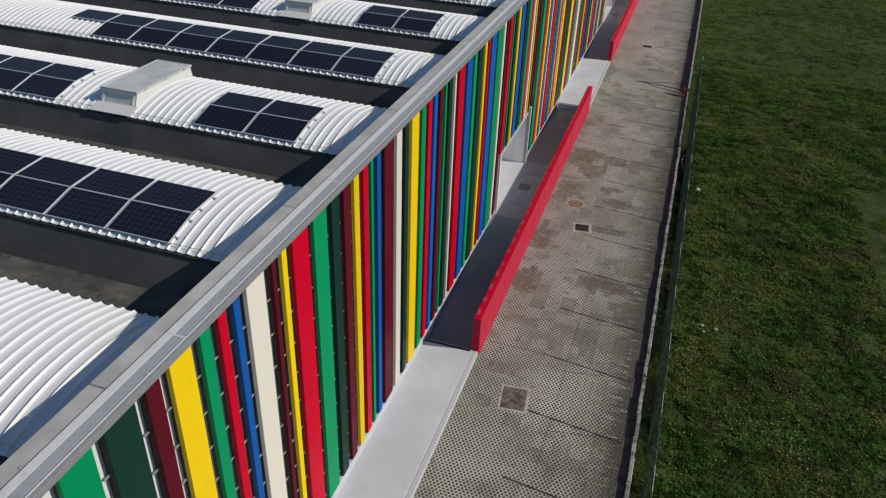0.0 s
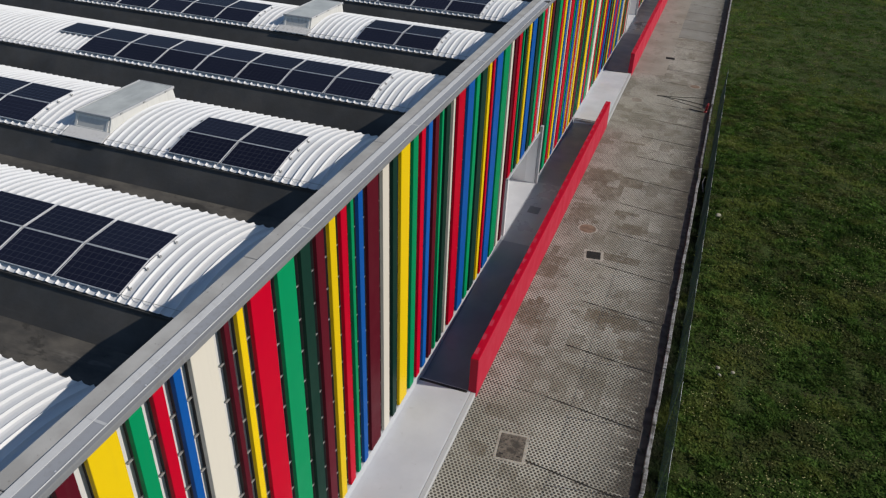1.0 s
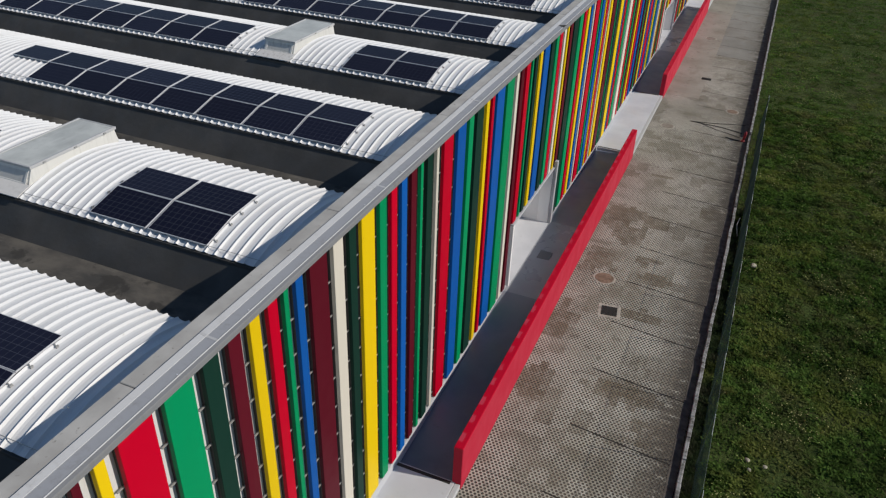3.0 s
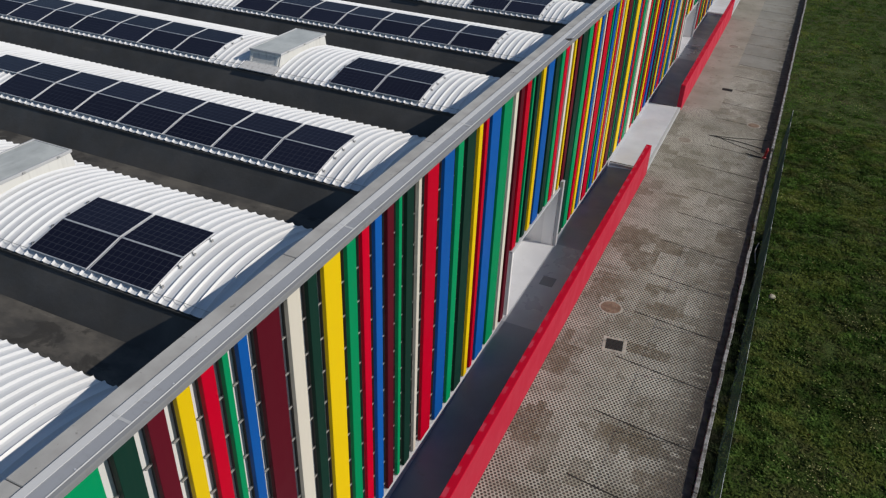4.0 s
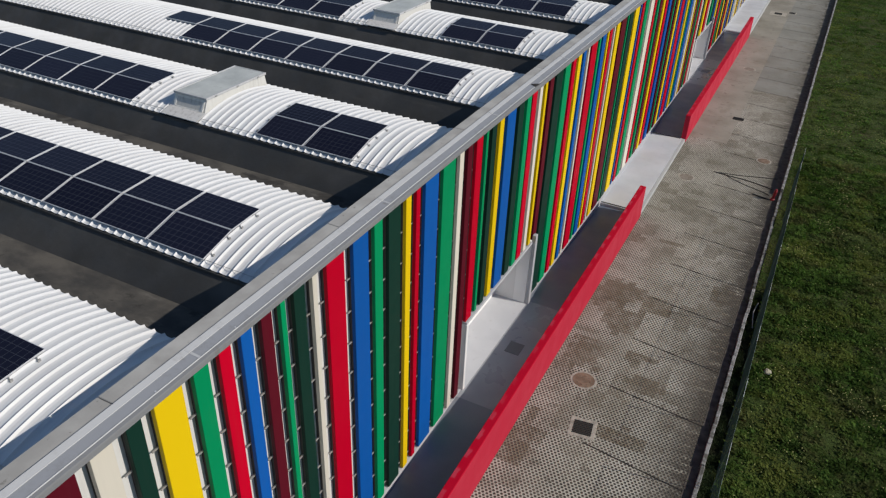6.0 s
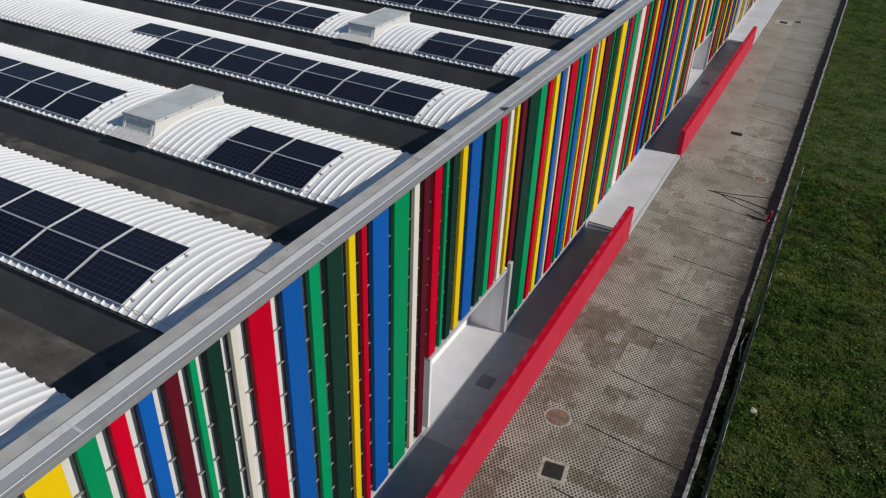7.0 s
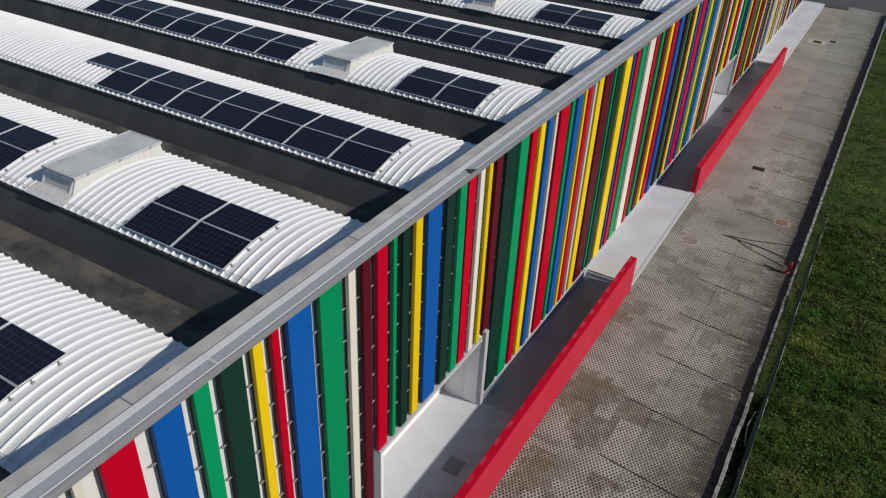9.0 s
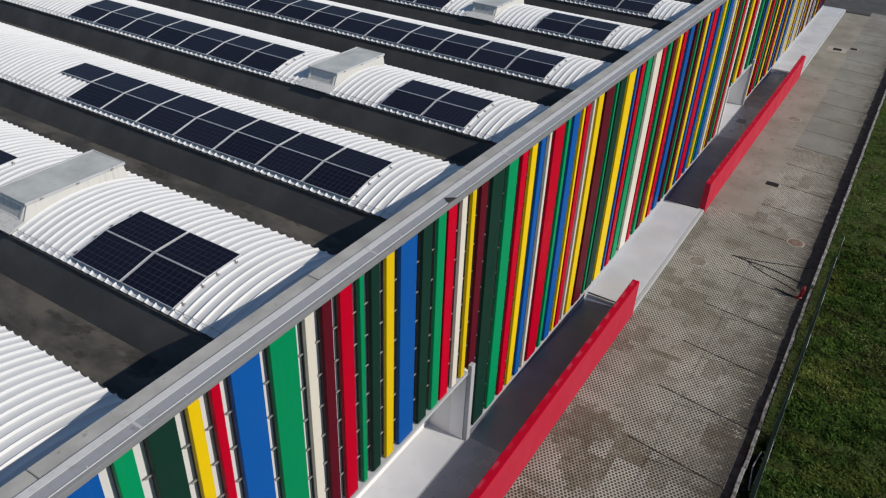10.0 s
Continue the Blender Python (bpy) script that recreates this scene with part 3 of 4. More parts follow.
def build_vault():
    v = thing("barrel_vault", "white corrugated barrel-vault roof light in a row of many", "roof vault", "barrel vaults", place=(0, 0, EAVE))
    part("roof_sheet", vault_sheet(LEFT_END + 0.4, -6.96), m_sheet, v, smooth=False)
    bm = bmesh.new()
    # dark upstands under both eaves
    prism(bm, [(0.06, -0.02), (0.06, -0.72), (-0.58, -0.72), (-0.04, -0.10), (-0.04, -0.02)], "x", LEFT_END + 0.4, -6.95)
    part("near_upstand", bm, m_membrane, v, "dark bitumen upstand")
    bm = bmesh.new()
    prism(bm, [(SPAN - 0.06, -0.02), (SPAN + 0.04, -0.02), (SPAN + 0.04, -0.10), (SPAN + 0.45, -0.72), (SPAN - 0.06, -0.72)], "x", LEFT_END + 0.4, -6.95)
    part("far_upstand", bm, m_membrane, v, "dark bitumen upstand")
    bm = bmesh.new()
    pts = [(SPAN * s / 12, arc(SPAN * s / 12) - 0.01) for s in range(13)]
    prism(bm, pts + [(SPAN, -0.3), (0, -0.3)], "x", -7.02, -6.965)
    part("end_cap", bm, m_sheet, v)
    bm = bmesh.new()
    rod(bm, (LEFT_END + 1, 0.12, arc(0.12) + 0.065), (-7.3, 0.12, arc(0.12) + 0.065), 0.008, 4)
    part("eave_wire", bm, m_clamp, v, "thin steel wire along the eave")
    return v


vaults = {}
first_vault = build_vault()
first_vault.location.y = FIRST
vaults[0] = first_vault
for k in range(-5, 14):
    if k:
        vaults[k] = copy_thing(first_vault, Matrix.Translation((0, FIRST + PITCH * k, EAVE)))

# Dusty strips along the valleys.
bm = bmesh.new()
box(bm, LEFT_END + 0.4, -6.94, SPAN + 0.40, PITCH - 0.54, 8.152, 8.172)
valley_mesh = mesh_of("valley_floor", bm, m_valley)
for k in range(-5, 13):
    g = new("roof_valley", valley_mesh)
    g.location = (0, FIRST + PITCH * k, 0)
    tagged(g, "dusty brown valley strip with dark damp stains", "roof valley", "", "structure")

# ---- solar panels ----
PL, PW = 1.61, 0.975


def build_panel():
    t = thing("solar_panel", "dark blue solar panel in an aluminium frame on a white vault", "solar panel", "solar panels")
    bm = bmesh.new()
    e = 0.011
    box(bm, -PL / 2, PL / 2, -PW / 2, -PW / 2 + e, 0, 0.032)
    box(bm, -PL / 2, PL / 2, PW / 2 - e, PW / 2, 0, 0.032)
    box(bm, -PL / 2, -PL / 2 + e, -PW / 2 + e, PW / 2 - e, 0, 0.032)
    box(bm, PL / 2 - e, PL / 2, -PW / 2 + e, PW / 2 - e, 0, 0.032)
    part("frame", bm, m_alu, t, "aluminium frame")
    bm = bmesh.new()
    box(bm, -PL / 2 + e, PL / 2 - e, -PW / 2 + e, PW / 2 - e, 0.006, 0.028)
    part("glass_face", bm, m_cells, t, "glossy dark cells under glass")
    return t


def build_clamp():
    t = thing("end_clamp", "small steel clamp at the end of a panel row", "clamp", "panel clamps")
    bm = bmesh.new()
    box(bm, -0.02, 0.09, -0.028, 0.028, -0.10, -0.08)
    box(bm, 0.068, 0.09, -0.028, 0.028, -0.08, -0.03)
    part("foot", bm, m_clamp, t)
    bm = bmesh.new()
    rod(bm, (0.035, 0, -0.08), (0.035, 0, -0.01), 0.013, 6)
    part("bolt", bm, m_clamp, t)
    return t


def chord(y0, y1, lift):
    """Middle, and tilt in degrees, of a stiff panel laid from y0 to y1 over the vault."""
    z0, z1 = arc(y0), arc(y1)
    return (y0 + y1) / 2, (z0 + z1) / 2 + lift, math.degrees(math.atan2(z1 - z0, y1 - y0))


ROW_Y = []
for k in range(2):
    y0 = 0.105 if k == 0 else ROW_Y[0][1] + 0.012
    span = PW
    for _ in range(4):
        t = math.atan2(arc(y0 + span) - arc(y0), span)
        span = PW * math.cos(t)
    ROW_Y.append((y0, y0 + span))
first_panel, first_clamp = build_panel(), None
panel_used = False
rnd = random.Random(5)


def lay(k, x_right, columns_low, columns_high):
    """Two rows of panels on vault k from x_right leftwards."""
    global panel_used
    for row, columns in ((0, columns_low), (1, columns_high)):
        ym, zm, tilt = chord(*ROW_Y[row], 0.062)
        for c in range(columns):
            x = x_right - PL / 2 - c * (PL + 0.057)
            m = pose(x, FIRST + PITCH * k + ym, EAVE + zm, tilt + rnd.uniform(-0.25, 0.25), rnd.uniform(-0.15, 0.15), 0)
            if panel_used:
                copy_thing(first_panel, m)
            else:
                first_panel.matrix_basis = m
                panel_used = True


def clamp_up(k, x, side):
    global first_clamp
    for row in range(2):
        ym, zm, tilt = chord(*ROW_Y[row], 0.118)
        for f in (-0.27, 0.27):
            m = pose(x, FIRST + PITCH * k + ym + f, EAVE + zm + f * math.tan(radians(tilt)) - 0.02, tilt, 0, 0 if side > 0 else 180)
            if first_clamp is None:
                first_clamp = build_clamp()
                first_clamp.matrix_basis = m
            else:
                copy_thing(first_clamp, m)


# ---- skylights ----
SKY = (-15.98, -14.67, 0.50, 3.30)     # x from, to; y from, to, off the near eave


def build_skylight():
    x0, x1, y0, y1 = SKY
    t = thing("skylight", "milky roof skylight on a cream kerb across a white vault", "skylight", "skylights", place=(0, 0, EAVE))
    top = 0.56
    w = 0.09
    for name, a, b in (("side_kerb", x1 - w, x1 - w + 0.06), ("side_kerb", x0 + w - 0.06, x0 + w)):
        bm = bmesh.new()
        s = [(y0 + 0.05 + (y1 - y0 - 0.1) * i / 10, top - 0.03) for i in range(11)]
        g = [(yy, arc(yy) - 0.05) for yy, _ in s]
        g[0] = (g[0][0] - 0.24, g[0][1] - 0.10)
        g[-1] = (g[-1][0] + 0.10, g[-1][1] - 0.06)
        prism(bm, s + g[::-1], "x", a, b)
        part(name, bm, m_curb, t)
    for name, yy, material in (("front_flap", y0 + 0.06, m_curb_front), ("rear_flap", y1 - 0.10, m_curb)):
        f = -1 if name == "front_flap" else 1
        lean = 0.30 if f < 0 else 0.15
        bm = bmesh.new()
        prism(bm, [(yy, top - 0.03), (yy + 0.04, top - 0.03), (yy + 0.04 + f * lean, arc(yy) - 0.12), (yy + f * lean, arc(yy) - 0.12)], "x", x0 + w, x1 - w)
        flap = part(name, bm, material, t)
        if f < 0:
            bm = bmesh.new()
            low = arc(yy) - 0.03
            def face(v):
                return yy - 0.30 * (top - 0.03 - v) / (top + 0.09 - arc(yy))
            for c, d in ((low, low + 0.07), (top - 0.10, top - 0.04)):
                prism(bm, [(face(c) - 0.018, c), (face(d) - 0.018, d), (face(d) + 0.02, d), (face(c) + 0.02, c)], "x", x0 + w, x1 - w)
            for a in (x0 + w, x1 - w - 0.07):
                c, d = low + 0.07, top - 0.10
                prism(bm, [(face(c) - 0.018, c), (face(d) - 0.018, d), (face(d) + 0.02, d), (face(c) + 0.02, c)], "x", a, a + 0.07)
            part("flap_frame", bm, m_curb, flap)
    bm = bmesh.new()
    soft_box(bm, x0 + 0.03, x1 - 0.03, y0 + 0.02, y1 - 0.02, top + 0.012, top + 0.03, 0.006)
    part("glazing", bm, m_lid, t, "milky grey glazing")
    bm = bmesh.new()
    soft_box(bm, x0, x0 + 0.06, y0, y1, top - 0.03, top + 0.045, 0.008)
    soft_box(bm, x1 - 0.06, x1, y0, y1, top - 0.03, top + 0.045, 0.008)
    soft_box(bm, x0 + 0.061, x1 - 0.061, y0, y0 + 0.05, top - 0.03, top + 0.042, 0.008)
    soft_box(bm, x0 + 0.061, x1 - 0.061, y1 - 0.05, y1, top - 0.03, top + 0.042, 0.008)
    part("lid_frame", bm, m_cap_light, t, "dull aluminium lid frame")
    bm = bmesh.new()
    prism(bm, [(-0.07, 0.05), (-0.07, 0.07), (0.34, arc(0.34) + 0.085), (0.34, arc(0.34) + 0.065)], "x", x0 - 0.05, x1 + 0.05)
    part("apron", bm, m_apron, t, "grey sheet apron")
    for i in range(3):
        bm = bmesh.new()
        yy = y0 + (y1 - y0) * (0.15 + 0.35 * i)
        soft_box(bm, x1 - 0.005, x1 + 0.02, yy - 0.04, yy + 0.04, top - 0.02, top + 0.03, 0.004)
        part("hinge", bm, m_clamp, t)
    return t


first_skylight = None
for k in vaults:
    if k % 2:
        if k == -3:             # this vault carries no panels near the parapet
            continue
        lay(k, -9.27, 2, 2)
        lay(k, -17.40, 7, 7)
        for x, side in ((-9.255, 1), (-9.27 - 2 * PL - 0.072, -1), (-17.385, 1)):
            clamp_up(k, x, side)
        m = Matrix.Translation((0, FIRST + PITCH * k, EAVE))
        if first_skylight is None:
            first_skylight = build_skylight()
            first_skylight.matrix_basis = m
        else:
            copy_thing(first_skylight, m)
    else:
        lay(k, -9.27, 7 if k < 4 else 12, 8 if k < 4 else 12)
        clamp_up(k, -9.255, 1)

# ---- yard level by the facade ----
EDGE = -4.36                    # outer edge of the raised strip
spans, y = [], NEAR_END
for a, b in RAMPS:
    spans.append((y, a))
    y = b
spans.append((y, 107.2))
for a, b in spans:
    t = thing("raised_walkway", "pale grey raised concrete walkway along the facade", "walkway", kind="structure")
    bm = bmesh.new()
    soft_box(bm, BACK - 0.28, EDGE - 0.17, a, b, -0.1, SLAB, 0.01)
    part("walkway_top", bm, m_floor_paint, t)
    bm = bmesh.new()
    soft_box(bm, EDGE - 0.16, EDGE, a, b, -0.1, SLAB - 0.02, 0.012)
    part("walkway_kerb", bm, m_cap_light, t, "pale edge kerb")

for (a, b), (da, db) in zip(RAMPS, DOORS):
    bm = bmesh.new()
    low = 0.06
    prism(bm, [(a + 0.01, -0.1), (a + 0.01, low), (da - 0.502, LANDING), (da - 0.502, -0.1)], "x", BACK - 0.28, -4.63)
    t = thing("ramp", "grey concrete ramp rising to a landing behind a red wall", "ramp", kind="structure")
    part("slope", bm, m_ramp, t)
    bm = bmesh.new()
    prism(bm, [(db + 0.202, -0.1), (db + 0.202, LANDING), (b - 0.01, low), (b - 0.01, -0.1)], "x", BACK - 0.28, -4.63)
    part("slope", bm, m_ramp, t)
    bm = bmesh.new()
    box(bm, BACK - 0.28, -4.63, da - 0.5, db + 0.2, -0.1, LANDING)
    part("landing", bm, m_landing, t, "grey landing by the entrance, paler with the recess's reflection in its colour")
    bm = bmesh.new()
    soft_box(bm, -4.62, -4.33, a - 0.03, b + 0.03, -0.1, 1.64, 0.02)
    solid("ramp_wall", bm, m_red_wall, "long red painted parapet wall beside the ramp", "ramp wall")
    # drain gratings where the ramp meets the walkway
    for yy in (a - 0.16, b + 0.04):
        bm = bmesh.new()
        soft_box(bm, BACK + 0.01, -4.64, yy, yy + 0.12, SLAB - 0.03, SLAB + 0.005, 0.003)
        g = thing("channel_grate", "narrow steel channel grating at the foot of the ramp", "grate", "channel gratings")
        part("channel_plate", bm, m_grate, g)
    # recess of the entrance
    t = thing("entrance_recess", "white lined entrance recess in the slatted facade", "entrance", kind="structure")
    bm = bmesh.new()
    box(bm, -7.64, BACK - 0.302, da, db, 0.30, LANDING + 0.004)
    box(bm, BACK - 0.302, -6.29, da, db, 0.30, LANDING + 0.004)
    part("threshold", bm, m_floor_paint, t)
    bm = bmesh.new()
    box(bm, -7.71, -7.64, da - 0.1, db + 0.1, 0.3, DOOR_TOP)
    part("back_wall", bm, m_lining, t)
    bm = bmesh.new()
    box(bm, -7.64, BACK - 0.302, da - 0.10, da, 0.3, DOOR_TOP)
    part("side_wall", bm, m_lining, t)
    bm = bmesh.new()
    box(bm, -7.64, BACK - 0.302, db - 0.006, db + 0.10, 0.3, DOOR_TOP)
    part("side_wall", bm, m_lining, t)
    bm = bmesh.new()
    box(bm, -7.64, BACK - 0.302, da, db, DOOR_TOP - 0.05, DOOR_TOP + 0.05)
    part("soffit", bm, m_lining, t)
    bm = bmesh.new()
    soft_box(bm, BACK + 0.002, -6.30, da - 0.14, da, SLAB + 0.1, DOOR_TOP, 0.012)
    part("jamb", bm, m_lining, t, "pale metal jamb")
    bm = bmesh.new()
    soft_box(bm, BACK - 0.300, -6.36, db - 0.008, db + 0.05, 0.3, DOOR_TOP - 0.002, 0.004)
    part("reveal_panel", bm, m_lining, t)
    bm = bmesh.new()
    soft_box(bm, -6.345, -6.20, db - 0.004, db + 0.20, SLAB + 0.1, DOOR_TOP + 0.37, 0.012)
    part("jamb", bm, m_trim, t, "tall pale metal jamb")
    bm = bmesh.new()
    soft_box(bm, BACK + 0.002, -6.31, da - 0.14, db - 0.006, DOOR_TOP + 0.002, DOOR_TOP + 0.09, 0.010)
    part("lintel", bm, m_trim, t, "light grey metal lintel")
    bm = bmesh.new()
    soft_box(bm, -5.90, -5.36, da + 2.45, da + 3.1, LANDING - 0.02, LANDING + 0.012, 0.004)
    g = thing("floor_grate", "square steel floor grate set in the landing", "grate")
    part("grate_plate", bm, m_plate, g)

# Grey foot under the slats.
y = NEAR_END
for a, b in list(DOORS) + [(FAR_END, FAR_END)]:
    bm = bmesh.new()
    soft_box(bm, BACK + 0.002, FRONT - 0.012, y, a - 0.142, -0.05, 0.525, 0.008)
    solid("plinth", bm, m_trim, "light grey metal plinth under the slats", "plinth")
    y = b + 0.203

# ---- coloured slats ----
# Widths in centimetres, runs by their start along y.
GAP = 0.30
RUNS = (
    (-5.60, "R30 B20 W50 M30 Y30 G60 D30 R40 B60 W20 Y30 M60 R30"),
    (5.55, "G60 D65 M30 Y55 G25 R20 B15 W60"),
    (11.30, "M10 Y15 R65 G60 D35 M30 Y25 R25"),
    (16.30, "G10 B20 M60 W35 D25 Y55 G30 R25"),
    (21.30, "B25 M25 G10 D30 W10/38 R58/39 B55 G30"),
    (26.31, "D50 Y20 R15 B65 G65 W20 M25 R35"),
    (31.65, "G10 D25 Y25 B60 D35 G30"),
    (35.15, "R35 W20 Y15 M30 D60 G50 R30 Y30"),
    (40.25, "B25 W10 R65 G15 B40 Y10"),
    (43.59, "R30 W10 Y40 M70 G10"),
    (46.60, "D55 Y65 B10 R30 G50"),
    (50.40, "W65/25 R40/40 G35/20 M55/25 Y40/25 R50/40 B65/35 M20/25 G22/33 M40/20 Y40/30 B35/20 R85/30"),
    (60.00, "B35/45 Y45/25 G12/33 B75/35 W40/25 Y15/25 M70/40 G20/40 R35/25 W35/25 D50/50"),
    (68.00, "Y60/60 R40/35 W40/85 G55/30 D30/15"),
    (72.95, "B30/55 Y40/40 M30/30 R60/45 G40/40 M25/20 Y45/55 D50/60 R25/30 Y40/70 B45/50 M40/40 Y30/75 B50/80"),
)


def build_slat(kind, width, z0):
    name, material = SLAT[kind]
    t = thing("facade_slat", "%s vertical metal facade slat" % name, "facade slat", "facade slats")
    bm = bmesh.new()
    soft_box(bm, FRONT - 0.095, FRONT, -0.015, width + 0.030, z0, 9.86, 0.006)
    part("slat_body", bm, material, t)
    bm = bmesh.new()
    box(bm, BACK + 0.003, FRONT - 0.096, 0.012, width - 0.012, z0 + 0.01, 9.85)
    part("carrier", bm, m_carrier, t, "dark steel carrier behind the slat")
    for z in (9.55 - 0.88 * i for i in range(11)):
        if z > z0 + 0.15:
            bm = bmesh.new()
            soft_box(bm, FRONT - 0.135, FRONT - 0.098, -0.145, 0.0119, z - 0.010, z + 0.010, 0.003)
            part("cross_rail", bm, m_rail, t, "short grey rail bridging the gap")
    return t


made = {}
rest = random.Random(11)
tail = " ".join(rest.choice("MDWMRMDWYMBW") + str(rest.choice((15, 20, 25, 25, 35))) for _ in range(90))
y = NEAR_END
for i, (start, text) in enumerate(RUNS + ((0.0, tail),)):
    y = start or y
    for token in text.split():
        size, _, space = token[1:].partition("/")
        kind, width, gap = token[0], int(size) / 100, int(space) / 100 if space else GAP
        if y + width > FAR_END:
            break
        if y > 51:              # the far slats are slimmer
            width, gap = width * 0.75, gap + width * 0.25
        mid = y + width / 2
        over = any(a - 0.2 < mid < b + 0.25 for a, b in DOORS)
        key = (kind, width, over)
        at = Matrix.Translation((0, y, 0))
        if key not in made:
            made[key] = build_slat(kind, width, DOOR_TOP + 0.12 if over else 0.55)
            made[key].matrix_basis = at
        else:
            copy_thing(made[key], at)
        y += width + gap

# ---- kerb, fence, field ----
# A strip as wide as the kerb's shadow, laid down to darken it.
bm = bmesh.new()
box(bm, 1.17, 1.438, -14, 107, -0.05, 0.006)
solid("gutter", bm, m_kerb_shade, "dark brown strip along the kerb with the kerb's shadow in its colour", "gutter")
bm = bmesh.new()
rr = random.Random(3)
y = -14.0
while y < 107:
    l = min(1.0, 107 - y)
    o, h = rr.uniform(-0.015, 0.015), rr.uniform(-0.02, 0.02)
    soft_box(bm, 1.458 + o, 1.590 + o, y + 0.004, y + l - 0.004, -0.7, (0.20 if y < 53 else 0.37) + h, 0.02)
    y += 1.0
solid("kerb", bm, m_kerb, "weathered low concrete kerb wall along the field", "kerb")

bm = bmesh.new()
box(bm, 1.60, 1.985, -14, 43, -0.65, -0.03)
solid("verge", bm, m_dark_soil, "strip of very dark soil between kerb and fence", "soil")

FOOT, HEAD, BAY = (1.938, -0.03), (2.03, 2.27), 3.05


def on_fence(z):
    """x of the leaning fence at a height."""
    return FOOT[0] + (HEAD[0] - FOOT[0]) * (z - FOOT[1]) / (HEAD[1] - FOOT[1])


def build_fence_bay(length):
    t = thing("fence_panel", "green welded wire fence panel on thin steel posts", "fence", "fence panels")
    bm = bmesh.new()
    rod(bm, (on_fence(-0.4) - 0.03, 0, -0.4), (HEAD[0] - 0.03, 0, HEAD[1] + 0.02), 0.013, 8)
    part("post", bm, m_fence, t)
    bm = bmesh.new()
    for i in range(int(length / 0.05)):
        yy = 0.03 + i * 0.05
        rod(bm, (*(FOOT[0], yy), FOOT[1]), (HEAD[0], yy, HEAD[1]), 0.0019, 3)
    for i in range(14):
        z = -0.04 + i * 0.175
        rod(bm, (on_fence(z) + 0.004, 0, z), (on_fence(z) + 0.004, length, z), 0.0022, 3)
    part("wire_mesh", bm, m_fence, t)
    bm = bmesh.new()
    rod(bm, (HEAD[0], 0.0, HEAD[1]), (HEAD[0], length - 1.0, HEAD[1]), 0.0035, 5)
    part("top_wire", bm, m_fence_worn, t, "top wire with worn green coating")
    bm = bmesh.new()
    rod(bm, (HEAD[0], length - 1.0, HEAD[1]), (HEAD[0], length - 0.04, HEAD[1]), 0.006, 5)
    part("bare_wire", bm, m_fence_top, t, "pale bare stretch of the top wire")
    return t


bay = build_fence_bay(BAY)
FENCE_FROM = 22.03 - 12 * BAY
bay.location.y = FENCE_FROM
for i in range(1, 22):
    copy_thing(bay, Matrix.Translation((rr.uniform(-0.015, 0.015), FENCE_FROM + BAY * i, rr.uniform(-0.015, 0.015))))
last_bay = build_fence_bay(2.0)
last_bay.location.y = FENCE_FROM + BAY * 22


def tufts(name, count, area, size, material, label, blades, seed, keep=None):
    r = np.random.default_rng(seed)
    x0, x1, y0, y1 = area
    spots = []
    while len(spots) < count:
        cx, cy = r.uniform(x0, x1), r.uniform(y0, y1)
        if keep is None or r.uniform() < keep(cx, cy):
            spots.append((cx, cy))
    c = np.repeat(np.array(spots), blades, axis=0)
    k = len(c)
    grow = np.array([0.75 + 0.9 * noise.noise(Vector((x * 1.1, y * 1.1, 3.0))) + 0.4 * noise.noise(Vector((x * 3.1, y * 3.1, 7.0))) for x, y in spots])
    s = np.repeat(size * r.uniform(0.6, 1.4, count) * np.clip(grow, 0.25, 1.7), blades)
    a = r.uniform(0, 2 * math.pi, k)
    lean, w, h = r.uniform(0.3, 1.6, k), s * r.uniform(0.07, 0.16, k), s * r.uniform(0.35, 0.9, k)
    p = c + r.normal(0, 1, (k, 2)) * (s * 0.45)[:, None]
    d, e = np.stack([np.cos(a), np.sin(a)], 1), np.stack([-np.sin(a), np.cos(a)], 1)
    z = np.repeat(np.array([(field(x, y) if x > 2.0 else -0.03) - 0.02 for x, y in spots]), blades)
    v = np.empty((k, 3, 3))
    for q, (along, side, up) in enumerate(((0, 1, 0), (0, -1, 0), (1, 0, 1))):
        v[:, q, :2] = p + d * (lean * h * along)[:, None] + e * (w * side)[:, None]
        v[:, q, 2] = z + h * up
    blades_of = np.arange(k * 3).reshape(-1, 3).tolist()
    me = bpy.data.meshes.new(name)
    me.from_pydata(v.reshape(-1, 3).tolist(), [], blades_of)
    me.materials.append(material)
    return tagged(new(name, me), label, "grass", "", "stuff")


def patch(x, y):
    big = noise.noise(Vector((x * 0.25, y * 0.25, 0))) * 1.2
    small = noise.noise(Vector((x * 1.3, y * 1.3, 5))) * 1.5
    return min(max(0.55 + big * 0.5 + small * 0.9, 0.10), 1)


